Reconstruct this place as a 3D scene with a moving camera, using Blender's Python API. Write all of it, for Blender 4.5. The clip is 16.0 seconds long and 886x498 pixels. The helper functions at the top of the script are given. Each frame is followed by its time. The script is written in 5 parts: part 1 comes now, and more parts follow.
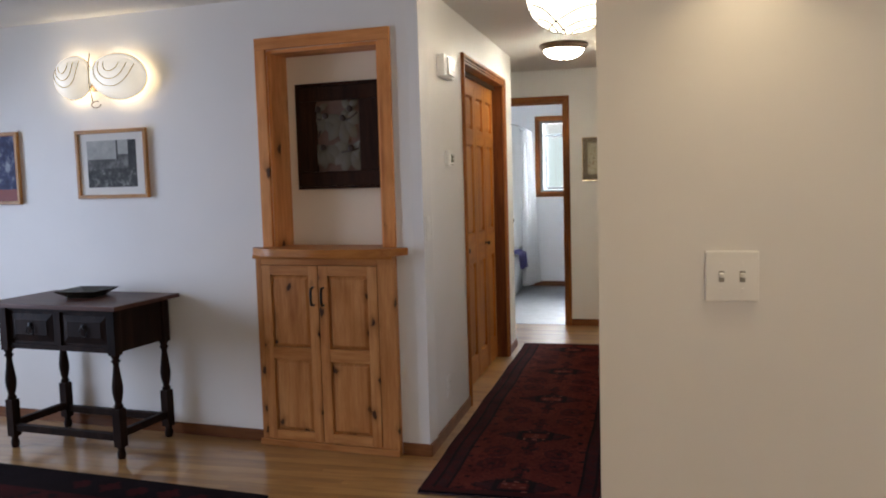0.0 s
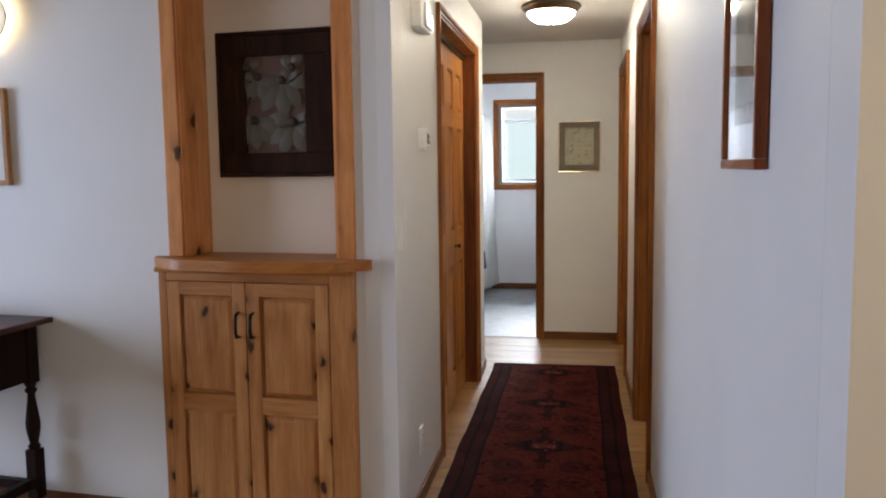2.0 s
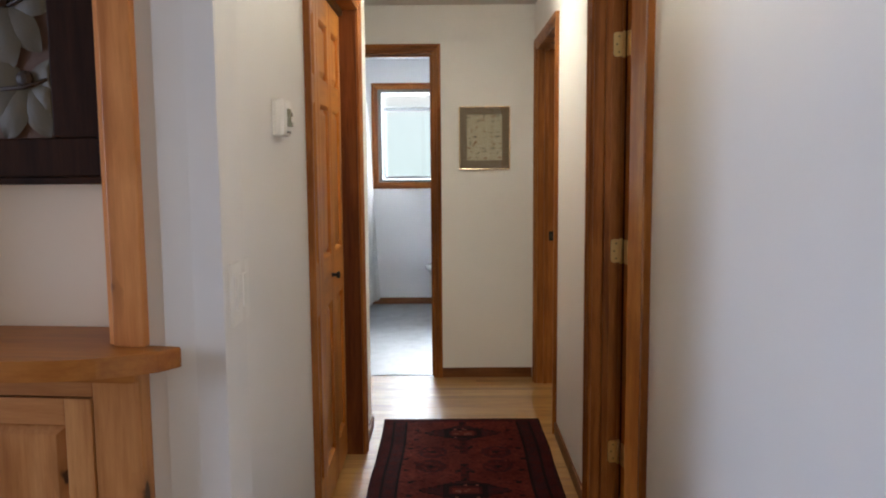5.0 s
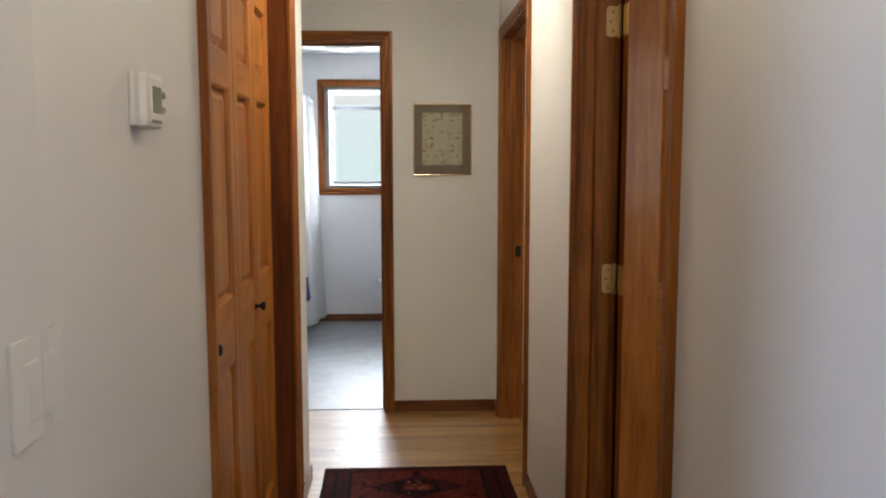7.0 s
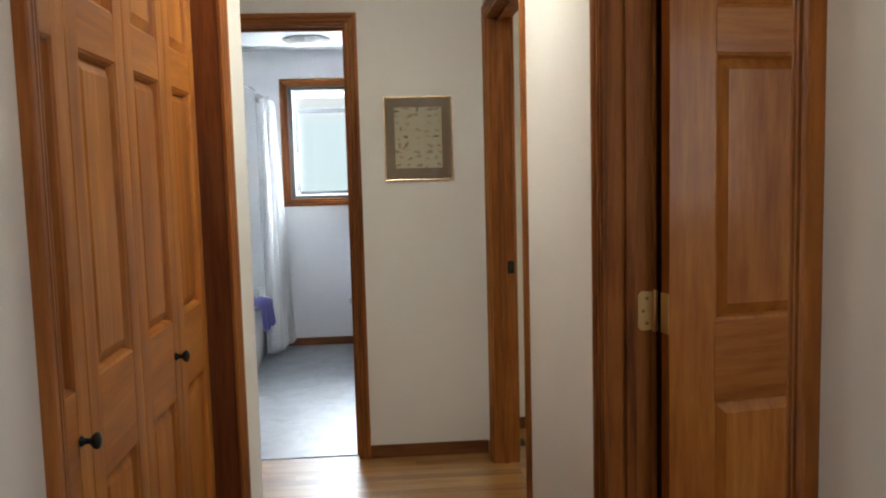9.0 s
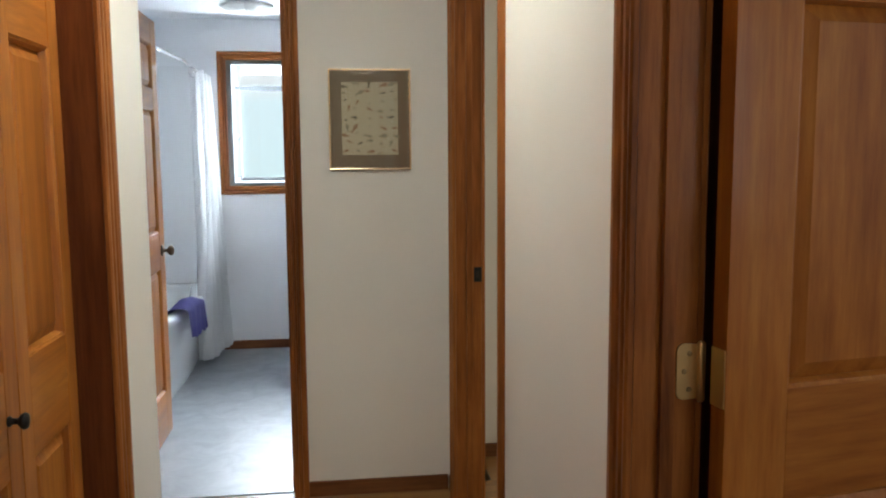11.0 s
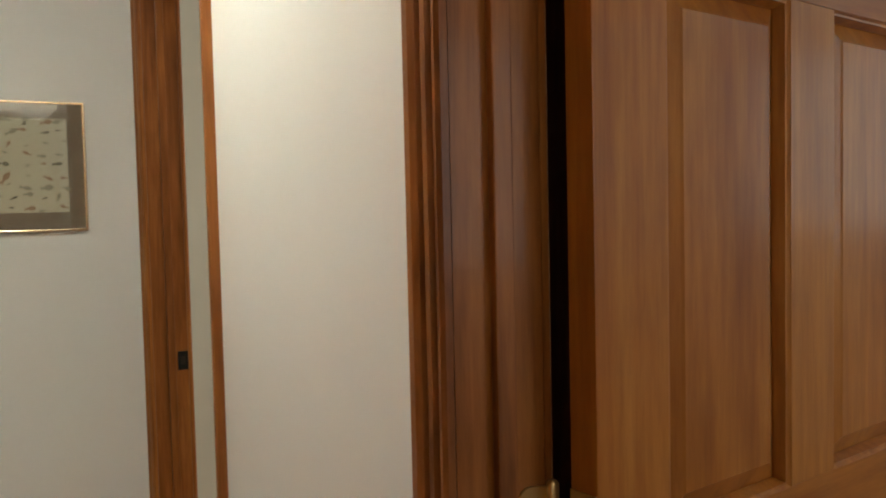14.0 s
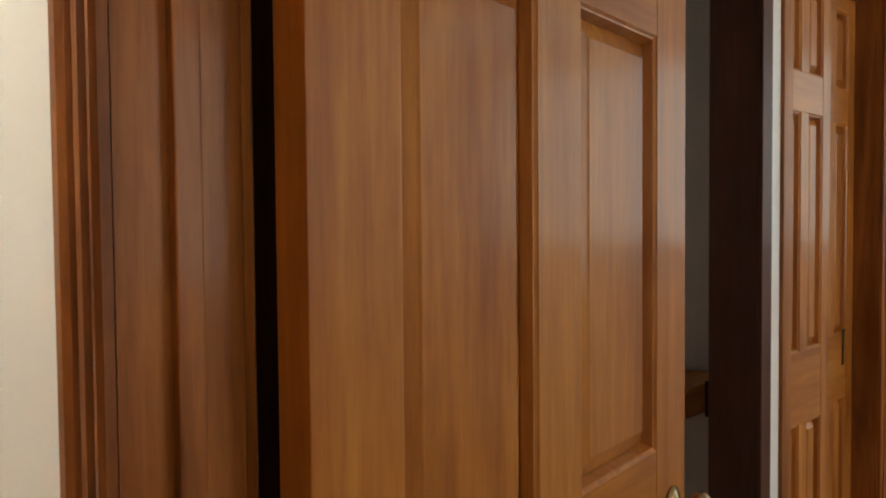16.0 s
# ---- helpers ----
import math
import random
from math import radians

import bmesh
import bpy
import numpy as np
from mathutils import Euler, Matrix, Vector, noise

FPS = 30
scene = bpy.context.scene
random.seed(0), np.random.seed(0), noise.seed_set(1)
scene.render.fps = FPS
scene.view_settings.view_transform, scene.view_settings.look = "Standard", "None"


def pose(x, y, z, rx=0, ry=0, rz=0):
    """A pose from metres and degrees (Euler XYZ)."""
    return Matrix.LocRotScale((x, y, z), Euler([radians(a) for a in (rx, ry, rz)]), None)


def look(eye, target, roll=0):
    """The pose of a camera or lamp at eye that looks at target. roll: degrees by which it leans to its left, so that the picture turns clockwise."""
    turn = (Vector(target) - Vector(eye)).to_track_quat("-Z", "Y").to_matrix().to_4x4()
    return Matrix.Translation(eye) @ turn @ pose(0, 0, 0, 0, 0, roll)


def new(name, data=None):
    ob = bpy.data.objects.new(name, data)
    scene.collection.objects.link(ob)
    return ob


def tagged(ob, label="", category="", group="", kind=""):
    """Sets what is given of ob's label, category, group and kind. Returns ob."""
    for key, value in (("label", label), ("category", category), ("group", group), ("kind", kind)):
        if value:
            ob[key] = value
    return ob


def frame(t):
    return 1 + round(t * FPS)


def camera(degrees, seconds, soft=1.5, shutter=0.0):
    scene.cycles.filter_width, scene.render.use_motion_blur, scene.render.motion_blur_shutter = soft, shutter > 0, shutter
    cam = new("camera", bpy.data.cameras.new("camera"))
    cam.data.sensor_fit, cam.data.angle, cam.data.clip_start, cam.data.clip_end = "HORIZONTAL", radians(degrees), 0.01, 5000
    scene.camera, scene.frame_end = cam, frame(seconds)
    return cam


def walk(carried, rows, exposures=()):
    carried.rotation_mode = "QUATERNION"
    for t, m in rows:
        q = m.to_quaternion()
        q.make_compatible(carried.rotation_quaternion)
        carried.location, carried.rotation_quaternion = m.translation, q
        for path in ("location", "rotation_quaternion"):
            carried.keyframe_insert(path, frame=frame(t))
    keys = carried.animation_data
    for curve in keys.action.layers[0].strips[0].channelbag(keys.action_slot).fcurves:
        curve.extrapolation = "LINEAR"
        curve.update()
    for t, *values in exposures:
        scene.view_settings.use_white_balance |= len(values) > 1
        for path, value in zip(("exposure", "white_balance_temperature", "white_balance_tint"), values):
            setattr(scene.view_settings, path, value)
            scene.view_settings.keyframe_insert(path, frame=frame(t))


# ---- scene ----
cam = camera(57.0, 16.0, soft=2.0)
ROWS = [
    (0.0, 0.143, 0.107, 1.379, 85.04, 1.61, 14.21),
    (0.5, 0.040, 0.377, 1.370, 85.07, 2.12, 13.71),
    (1.0, -0.081, 0.640, 1.369, 84.95, 1.91, 13.30),
    (1.5, -0.213, 0.889, 1.368, 84.67, 1.15, 11.98),
    (2.0, -0.283, 1.127, 1.368, 84.29, 0.72, 9.51),
    (2.5, -0.347, 1.370, 1.374, 84.24, 0.79, 6.29),
    (3.0, -0.425, 1.605, 1.376, 84.42, 0.73, 4.10),
    (3.5, -0.490, 1.827, 1.374, 84.50, 0.39, 2.44),
    (4.0, -0.511, 2.054, 1.372, 84.36, 1.05, 1.59),
    (4.2, -0.518, 2.142, 1.375, 84.21, 1.10, 1.47),
    (6.3, -0.514, 2.879, 1.385, 83.56, -0.46, -1.91),
    (6.5, -0.511, 2.935, 1.384, 83.68, -0.31, -2.09),
    (7.0, -0.507, 3.091, 1.384, 84.02, 0.06, -2.80),
    (7.5, -0.487, 3.250, 1.374, 84.64, 0.36, -3.44),
    (8.0, -0.480, 3.405, 1.373, 84.83, 0.69, -3.54),
    (8.5, -0.479, 3.580, 1.372, 84.84, 1.00, -3.58),
    (9.0, -0.472, 3.744, 1.359, 84.56, 1.47, -4.35),
    (11.5, -0.415, 4.467, 1.370, 83.52, -0.28, -9.20),
    (12.0, -0.423, 4.583, 1.363, 84.11, -0.64, -12.12),
    (12.5, -0.417, 4.665, 1.358, 84.68, 0.19, -15.99),
    (13.0, -0.381, 4.741, 1.359, 85.23, 1.53, -20.25),
    (13.2, -0.370, 4.766, 1.360, 85.52, 1.84, -21.55),
    (13.5, -0.360, 4.790, 1.360, 86.28, 1.61, -23.05),
    (14.0, -0.342, 4.836, 1.359, 87.24, 1.27, -27.89),
    (14.5, -0.301, 4.910, 1.357, 87.33, 0.75, -32.82),
    (15.0, -0.286, 4.944, 1.351, 87.25, 0.35, -37.81),
    (15.5, -0.254, 4.946, 1.343, 87.63, 0.75, -41.75),
    (16.0, -0.210, 4.944, 1.346, 87.89, 0.48, -44.35),
]
walk(cam, [(t, pose(x, y, z, rx, ry, rz)) for t, x, y, z, rx, ry, rz in ROWS],
     exposures=[(0.0, -0.08, 6600, 9), (3.0, 0.14, 6500, 9), (4.2, 0.14, 6500, 9), (7.0, 0.0, 6600, 9), (9.0, 0.04, 6350, 7), (12.5, 0.10, 6150, 4), (14.5, 0.30, 6450, 2), (16.0, 0.62, 6600, 2)])

# ---- world and lights ----
world = bpy.data.worlds.new("world")
scene.world = world
world.use_nodes = True
wn = world.node_tree.nodes
sky = wn.new("ShaderNodeTexSky")
sky.sky_type = 'NISHITA'
sky.sun_disc = False
sky.sun_elevation, sky.sun_rotation = radians(38), radians(200)
world.node_tree.links.new(sky.outputs[0], wn["Background"].inputs[0])
wn["Background"].inputs[1].default_value = 0.12
sun = new("sun", bpy.data.lights.new("sun", 'SUN'))
sun.data.energy, sun.data.angle, sun.data.color = 1.0, radians(12), (1.0, 0.95, 0.88)
sun.matrix_world = pose(0, 0, 6, 52, 0, 200)


def area_lamp(name, m, sx, sy, watts, color):
    lamp = new(name, bpy.data.lights.new(name, 'AREA'))
    lamp.data.shape, lamp.data.size, lamp.data.size_y = 'RECTANGLE', sx, sy
    lamp.data.energy, lamp.data.color = watts, color
    lamp.matrix_world = m
    return lamp


def bulb(name, x, y, z, watts, radius=0.05, color=(1.0, 0.80, 0.50)):
    lamp = new(name, bpy.data.lights.new(name, 'POINT'))
    lamp.data.energy, lamp.data.shadow_soft_size, lamp.data.color = watts, radius, color
    lamp.location = (x, y, z)
    return lamp


SKY_BLUE = (0.58, 0.70, 1.0)
area_lamp("daylight_living", pose(-5.38, 2.65, 1.25, 0, -78, 0), 1.7, 1.5, 50, SKY_BLUE).data.spread = radians(112)   # spread narrowed to 112 degrees
# warm fill from an added south window, evens out the living room walls
area_lamp("fill_south", pose(1.6, -2.98, 1.45, 90, 0, 0), 2.2, 1.3, 38, (1.0, 0.87, 0.71))
area_lamp("daylight_bath", look((-0.75, 12.3, 2.90), (-0.80, 8.6, 1.2)), 2.4, 1.0, 600, (0.86, 0.92, 1.0))
# added fill, hidden below the sill: lifts the bathroom ceiling and walls
area_lamp("bath_fill_low", look((-0.75, 11.4, 0.50), (-0.80, 9.0, 2.1)), 2.4, 0.7, 330, (0.88, 0.93, 1.0))
# added fill, hidden to the east: brightens the shower curtain
area_lamp("bath_fill_side", look((0.75, 11.3, 2.15), (-1.35, 9.75, 0.75)), 1.2, 1.2, 520, (0.88, 0.93, 1.0))
area_lamp("daylight_bedroom", pose(3.98, 4.55, 1.70, 0, 90, 0), 0.95, 1.3, 2, (0.92, 0.95, 1.0))
# fill from an added south window, lights the open bedroom door from the front
area_lamp("fill_bedroom_south", pose(1.9, 3.02, 1.6, 90, 0, 0), 1.4, 1.0, 13, (1.0, 0.94, 0.90))
# warm fill added for the strip of study wall seen from the hall
area_lamp("fill_study", pose(2.28, 7.2, 1.55, 0, 90, 0), 0.9, 0.9, 9, (1.0, 0.86, 0.62))
for u in (-2.03, -1.725):                # two bulbs close to the wall, behind the cloth lobes
    p = pose(-0.932, 3.925, 0, 0, 0, -5.5) @ Vector((u, -0.030, 1.985))
    bulb("bulb_sconce", p.x, p.y, p.z, 1.5, 0.02, (1.0, 0.87, 0.64))
bulb("bulb_sconce_near", 0.43, 1.96, 2.13, 18, 0.05)


# ---- materials ----
def material(name, base=(0.8, 0.8, 0.8), rough=0.5, metal=0.0):
    m = bpy.data.materials.new(name)
    m.use_nodes = True
    b = m.node_tree.nodes["Principled BSDF"]
    b.inputs["Base Color"].default_value = (*base, 1)
    b.inputs["Roughness"].default_value = rough
    b.inputs["Metallic"].default_value = metal
    return m


def node(m, kind, **inputs):
    n = m.node_tree.nodes.new(kind)
    for k, v in inputs.items():
        n.inputs[k.replace("_", " ")].default_value = v
    return n


def link(m, a, b):
    m.node_tree.links.new(a, b)


def coords(m, scale, turn=(0, 0, 0), per_object=True):
    tc = node(m, "ShaderNodeTexCoord")
    mp = node(m, "ShaderNodeMapping")
    mp.inputs["Scale"].default_value = scale
    mp.inputs["Rotation"].default_value = [radians(a) for a in turn]
    link(m, tc.outputs["Object"], mp.inputs["Vector"])
    if per_object:
        info = node(m, "ShaderNodeObjectInfo")
        mul = node(m, "ShaderNodeMath")
        mul.operation = 'MULTIPLY'
        mul.inputs[1].default_value = 37.0
        link(m, info.outputs["Random"], mul.inputs[0])
        add = node(m, "ShaderNodeVectorMath")
        add.operation = 'ADD'
        link(m, mp.outputs[0], add.inputs[0])
        link(m, mul.outputs[0], add.inputs[1])
        return add.outputs[0]
    return mp.outputs[0]


def ramp(m, source, stops):
    r = node(m, "ShaderNodeValToRGB")
    e = r.color_ramp.elements
    while len(e) < len(stops):
        e.new(0.5)
    for el, (p, c) in zip(e, stops):
        el.position, el.color = p, (*c, 1)
    link(m, source, r.inputs[0])
    return r.outputs[0]


def bump(m, source, strength=0.2, distance=0.002):
    b = node(m, "ShaderNodeBump", Strength=strength, Distance=distance)
    link(m, source, b.inputs["Height"])
    link(m, b.outputs[0], m.node_tree.nodes["Principled BSDF"].inputs["Normal"])


def mix(m, a, b, fac, mode='MIX'):
    n = node(m, "ShaderNodeMix")
    n.data_type, n.blend_type = 'RGBA', mode
    if isinstance(fac, float):
        n.inputs[0].default_value = fac
    else:
        link(m, fac, n.inputs[0])
    for s, v in ((6, a), (7, b)):
        if isinstance(v, tuple):
            n.inputs[s].default_value = (*v, 1)
        else:
            link(m, v, n.inputs[s])
    return n.outputs[2]


def paint(name, base, rough=0.55, grain=0.12):
    """Rolled wall paint: faint orange peel and slow unevenness of tone."""
    m = material(name, base, rough)
    v = coords(m, (1, 1, 1), per_object=False)
    slow = node(m, "ShaderNodeTexNoise", Scale=1.3, Detail=3.0)
    fine = node(m, "ShaderNodeTexNoise", Scale=170.0, Detail=2.0)
    link(m, v, slow.inputs["Vector"])
    link(m, v, fine.inputs["Vector"])
    lo, hi = tuple(c * 0.95 for c in base), tuple(min(1, c * 1.03) for c in base)
    link(m, ramp(m, slow.outputs[0], [(0.3, lo), (0.7, hi)]), m.node_tree.nodes["Principled BSDF"].inputs["Base Color"])
    bump(m, fine.outputs[0], grain, 0.001)
    return m


def wood(name, dark, mid, light, grain_axis='z', scale=1.0, rough=0.35, knots=0.0, coat=0.08, polish=0.10, boards=False):
    """Varnished wood with stretched grain, cathedral bands and, if wanted, knots."""
    m = material(name, mid, rough)
    b = m.node_tree.nodes["Principled BSDF"]
    long_, cross = 1.3 * scale, 16.0 * scale
    s = {'x': (long_, cross, cross), 'y': (cross, long_, cross), 'z': (cross, cross, long_)}[grain_axis]
    v = coords(m, s)
    band = node(m, "ShaderNodeTexNoise", Scale=0.55, Detail=5.0, Roughness=0.62, Distortion=0.9)
    fib = node(m, "ShaderNodeTexNoise", Scale=5.0, Detail=6.0, Roughness=0.7)
    link(m, v, band.inputs["Vector"])
    link(m, v, fib.inputs["Vector"])
    c1 = ramp(m, band.outputs[0], [(0.28, dark), (0.48, mid), (0.74, light)])
    c2 = ramp(m, fib.outputs[0], [(0.3, tuple(c * 0.72 for c in mid)), (0.65, (1, 1, 1))])
    col = mix(m, c1, c2, 0.45, 'MULTIPLY')
    if knots:
        xyz = node(m, "ShaderNodeSeparateXYZ")
        link(m, coords(m, {'x': (6, 9, 9), 'z': (9, 9, 6)}[grain_axis]), xyz.inputs[0])
        side = node(m, "ShaderNodeMath")
        link(m, xyz.outputs[0], side.inputs[0])
        link(m, xyz.outputs[1], side.inputs[1])
        flat = node(m, "ShaderNodeCombineXYZ")
        link(m, side.outputs[0], flat.inputs[0])
        link(m, xyz.outputs[2], flat.inputs[1])
        wob = node(m, "ShaderNodeTexNoise", Scale=2.6, Detail=2.0)
        link(m, flat.outputs[0], wob.inputs["Vector"])
        off = node(m, "ShaderNodeVectorMath")
        off.operation = 'MULTIPLY'
        off.inputs[1].default_value = (0.4, 0.4, 0.0)
        link(m, wob.outputs["Color"], off.inputs[0])
        bent = node(m, "ShaderNodeVectorMath")
        link(m, flat.outputs[0], bent.inputs[0])
        link(m, off.outputs[0], bent.inputs[1])
        vor = node(m, "ShaderNodeTexVoronoi", Scale=knots)
        vor.voronoi_dimensions = '2D'
        link(m, bent.outputs[0], vor.inputs["Vector"])
        pick = node(m, "ShaderNodeSeparateColor")
        link(m, vor.outputs["Color"], pick.inputs[0])
        keep = ramp(m, pick.outputs[0], [(0.50, (0, 0, 0)), (0.56, (1, 1, 1))])
        halo = ramp(m, vor.outputs["Distance"], [(0.08, (0.8, 0.8, 0.8)), (0.20, (0.3, 0.3, 0.3)), (0.36, (0, 0, 0))])
        core = ramp(m, vor.outputs["Distance"], [(0.075, (1, 1, 1)), (0.12, (0, 0, 0))])
        col = mix(m, col, tuple(c * 0.62 for c in dark), mix(m, (0, 0, 0), halo, keep))
        col = mix(m, col, tuple(c * 0.14 for c in dark), mix(m, (0, 0, 0), core, keep))
    blotch = node(m, "ShaderNodeTexNoise", Scale=0.9, Detail=3.0, Roughness=0.55)
    link(m, coords(m, {'x': (3, 7, 7), 'y': (7, 3, 7), 'z': (7, 7, 3)}[grain_axis]), blotch.inputs["Vector"])
    col = mix(m, col, ramp(m, blotch.outputs[0], [(0.32, (0.72, 0.62, 0.48)), (0.52, (1, 1, 1)), (0.75, (1.0, 1.0, 1.0))]), 0.75, 'MULTIPLY')
    if boards:                           # each strip has a tone of its own
        info, isle = node(m, "ShaderNodeObjectInfo"), node(m, "ShaderNodeNewGeometry")
        both = node(m, "ShaderNodeMath")
        link(m, info.outputs["Random"], both.inputs[0])
        link(m, isle.outputs["Random Per Island"], both.inputs[1])
        tone = node(m, "ShaderNodeMath")
        tone.operation = 'FRACT'
        link(m, both.outputs[0], tone.inputs[0])
        col = mix(m, col, ramp(m, tone.outputs[0], [(0.0, (0.62, 0.57, 0.47)), (0.35, (0.86, 0.845, 0.80)), (1.0, (1, 1, 1))]), 0.8, 'MULTIPLY')
    link(m, col, b.inputs["Base Color"])
    rr = node(m, "ShaderNodeMapRange")
    rr.inputs[3].default_value, rr.inputs[4].default_value = rough, rough + 0.2
    link(m, fib.outputs[0], rr.inputs[0])
    link(m, rr.outputs[0], b.inputs["Roughness"])
    b.inputs["Coat Weight"].default_value = coat
    b.inputs["Specular IOR Level"].default_value = 0.5 if coat > 0.3 else (0.22 if coat else 0.08)
    b.inputs["Coat Roughness"].default_value = polish
    bump(m, fib.outputs[0], 0.12, 0.0008)
    return m


WALL = paint("white wall paint", (0.80, 0.775, 0.74), 0.5)
# niche back is given a warmer tone than the room walls
CREAM = paint("cream niche tone", (0.86, 0.75, 0.60), 0.5)
CEIL = paint("ceiling paint", (0.72, 0.69, 0.65), 0.6, 0.25)
BATHWALL = paint("bathroom paint", (0.85, 0.86, 0.88), 0.45)
OAK = wood("oak floor", (0.31, 0.148, 0.046), (0.45, 0.242, 0.078), (0.56, 0.335, 0.122), 'x', 1.0, 0.24, 0.0, 0.9, 0.14, True)
TRIM = wood("fir trim", (0.11, 0.030, 0.008), (0.33, 0.115, 0.026), (0.48, 0.190, 0.046), 'z', 1.0, 0.34)
TRIM_X = wood("fir trim lying x", (0.11, 0.030, 0.008), (0.33, 0.115, 0.026), (0.48, 0.190, 0.046), 'x', 1.0, 0.34)
TRIM_Y = wood("fir trim lying y", (0.11, 0.030, 0.008), (0.33, 0.115, 0.026), (0.48, 0.190, 0.046), 'y', 1.0, 0.34)
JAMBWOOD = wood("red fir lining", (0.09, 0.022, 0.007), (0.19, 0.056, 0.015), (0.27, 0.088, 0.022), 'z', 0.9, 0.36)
BASEWOOD_X = wood("baseboard fir x", (0.12, 0.042, 0.014), (0.20, 0.075, 0.027), (0.27, 0.11, 0.04), 'x', 1.0, 0.4)
BASEWOOD_Y = wood("baseboard fir y", (0.12, 0.042, 0.014), (0.20, 0.075, 0.027), (0.27, 0.11, 0.04), 'y', 1.0, 0.4)
DOOR = wood("fir door", (0.29, 0.092, 0.014), (0.46, 0.168, 0.028), (0.56, 0.245, 0.052), 'z', 0.8, 0.33, 0.0, 0.24, 0.14)
DOOR_H = wood("fir door rail", (0.29, 0.092, 0.014), (0.46, 0.168, 0.028), (0.56, 0.245, 0.052), 'x', 0.8, 0.33, 0.0, 0.24, 0.14)
PINE = wood("pine", (0.52, 0.20, 0.060), (0.72, 0.315, 0.105), (0.82, 0.41, 0.155), 'z', 0.7, 0.42, 0.62)
PINE_X = wood("pine lying", (0.52, 0.20, 0.060), (0.72, 0.315, 0.105), (0.82, 0.41, 0.155), 'x', 0.7, 0.4)
PINE_TOP = wood("pine counter", (0.34, 0.115, 0.022), (0.46, 0.175, 0.036), (0.55, 0.24, 0.06), 'x', 0.7, 0.36, 0.0, 0.15)
DARK = wood("dark oak", (0.012, 0.006, 0.004), (0.022, 0.011, 0.008), (0.036, 0.018, 0.012), 'z', 1.0, 0.42, 0.0, 0.0)
DARK_TOP = wood("red brown table top", (0.05, 0.017, 0.011), (0.085, 0.030, 0.018), (0.12, 0.046, 0.026), 'x', 1.0, 0.34, 0.0, 0.08)
BLACK = material("black iron", (0.015, 0.014, 0.014), 0.35, 0.6)
BRASS = material("brass", (0.72, 0.52, 0.24), 0.28, 1.0)
AGED = material("aged brass", (0.40, 0.28, 0.14), 0.24, 1.0)
WHITE = material("white plastic", (0.82, 0.80, 0.76), 0.3)

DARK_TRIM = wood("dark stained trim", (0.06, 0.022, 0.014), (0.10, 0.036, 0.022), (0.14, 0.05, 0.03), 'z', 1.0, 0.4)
BRONZE = material("dark bronze", (0.16, 0.11, 0.075), 0.32, 0.9)
SCREW = material("dark screw slot", (0.03, 0.025, 0.02), 0.5, 0.5)
FROST = material("frosted white glass", (0.86, 0.85, 0.82), 0.35)
HSCREW = material("dull brass screw", (0.36, 0.26, 0.12), 0.4, 0.9)

GLASS = material("window glass", (0.95, 0.98, 0.98), 0.02)
GLASS.node_tree.nodes["Principled BSDF"].inputs["Transmission Weight"].default_value = 1.0
GLASS.node_tree.nodes["Principled BSDF"].inputs["IOR"].default_value = 1.45


def emitter(name, color, strength):
    m = material(name, color, 0.4)
    b = m.node_tree.nodes["Principled BSDF"]
    b.inputs["Emission Color"].default_value = (*color, 1)
    b.inputs["Emission Strength"].default_value = strength
    return m


SHADEBULB = emitter("lit bulb in the bowl", (1.0, 0.92, 0.76), 26.0)
LAMPGLASS = emitter("lit lamp glass", (1.0, 0.97, 0.83), 54.0)
SHADEGLOW = emitter("lit fabric shade", (1.0, 0.92, 0.78), 0.55)
DAY = emitter("bright daylight beyond", (0.80, 0.93, 0.96), 0.95)
DAY.node_tree.nodes["Principled BSDF"].inputs["Base Color"].default_value = (0, 0, 0, 1)
DAY.node_tree.nodes["Principled BSDF"].inputs["Specular IOR Level"].default_value = 0
SHADEGLOW2 = emitter("lit cloth bowl", (1.0, 0.90, 0.72), 5.4)
DAYBATH = emitter("bright overcast sky beyond", (0.80, 0.93, 0.96), 0.98)
_b = DAYBATH.node_tree.nodes["Principled BSDF"]
_b.inputs["Base Color"].default_value, _b.inputs["Specular IOR Level"].default_value = (0, 0, 0, 1), 0
_s = node(DAYBATH, "ShaderNodeSeparateXYZ")
link(DAYBATH, coords(DAYBATH, (1, 1, 1), per_object=False), _s.inputs[0])
_r = node(DAYBATH, "ShaderNodeMapRange")
_r.inputs[1].default_value, _r.inputs[2].default_value, _r.inputs[3].default_value, _r.inputs[4].default_value = 1.0, 2.15, 0.0, 1.0
link(DAYBATH, _s.outputs[2], _r.inputs[0])
link(DAYBATH, ramp(DAYBATH, _r.outputs[0], [(0.0, (0.76, 0.90, 0.92)), (0.80, (0.80, 0.92, 0.96)), (1.0, (1.0, 1.0, 1.0))]), _b.inputs["Emission Color"])
# wall paint darkened so that the shut closet looks unlit inside
CLOSET_SHADE = paint("shaded closet paint", (0.35, 0.33, 0.30), 0.7)
VINYL = material("pale bathroom vinyl", (0.55, 0.56, 0.56), 0.35)
_v = coords(VINYL, (1, 1, 1), per_object=False)
_n = node(VINYL, "ShaderNodeTexNoise", Scale=7.0, Detail=5.0, Roughness=0.6, Distortion=0.6)
link(VINYL, _v, _n.inputs["Vector"])
link(VINYL, ramp(VINYL, _n.outputs[0], [(0.3, (0.25, 0.265, 0.285)), (0.55, (0.325, 0.345, 0.365)), (0.75, (0.385, 0.405, 0.42))]),
     VINYL.node_tree.nodes["Principled BSDF"].inputs["Base Color"])


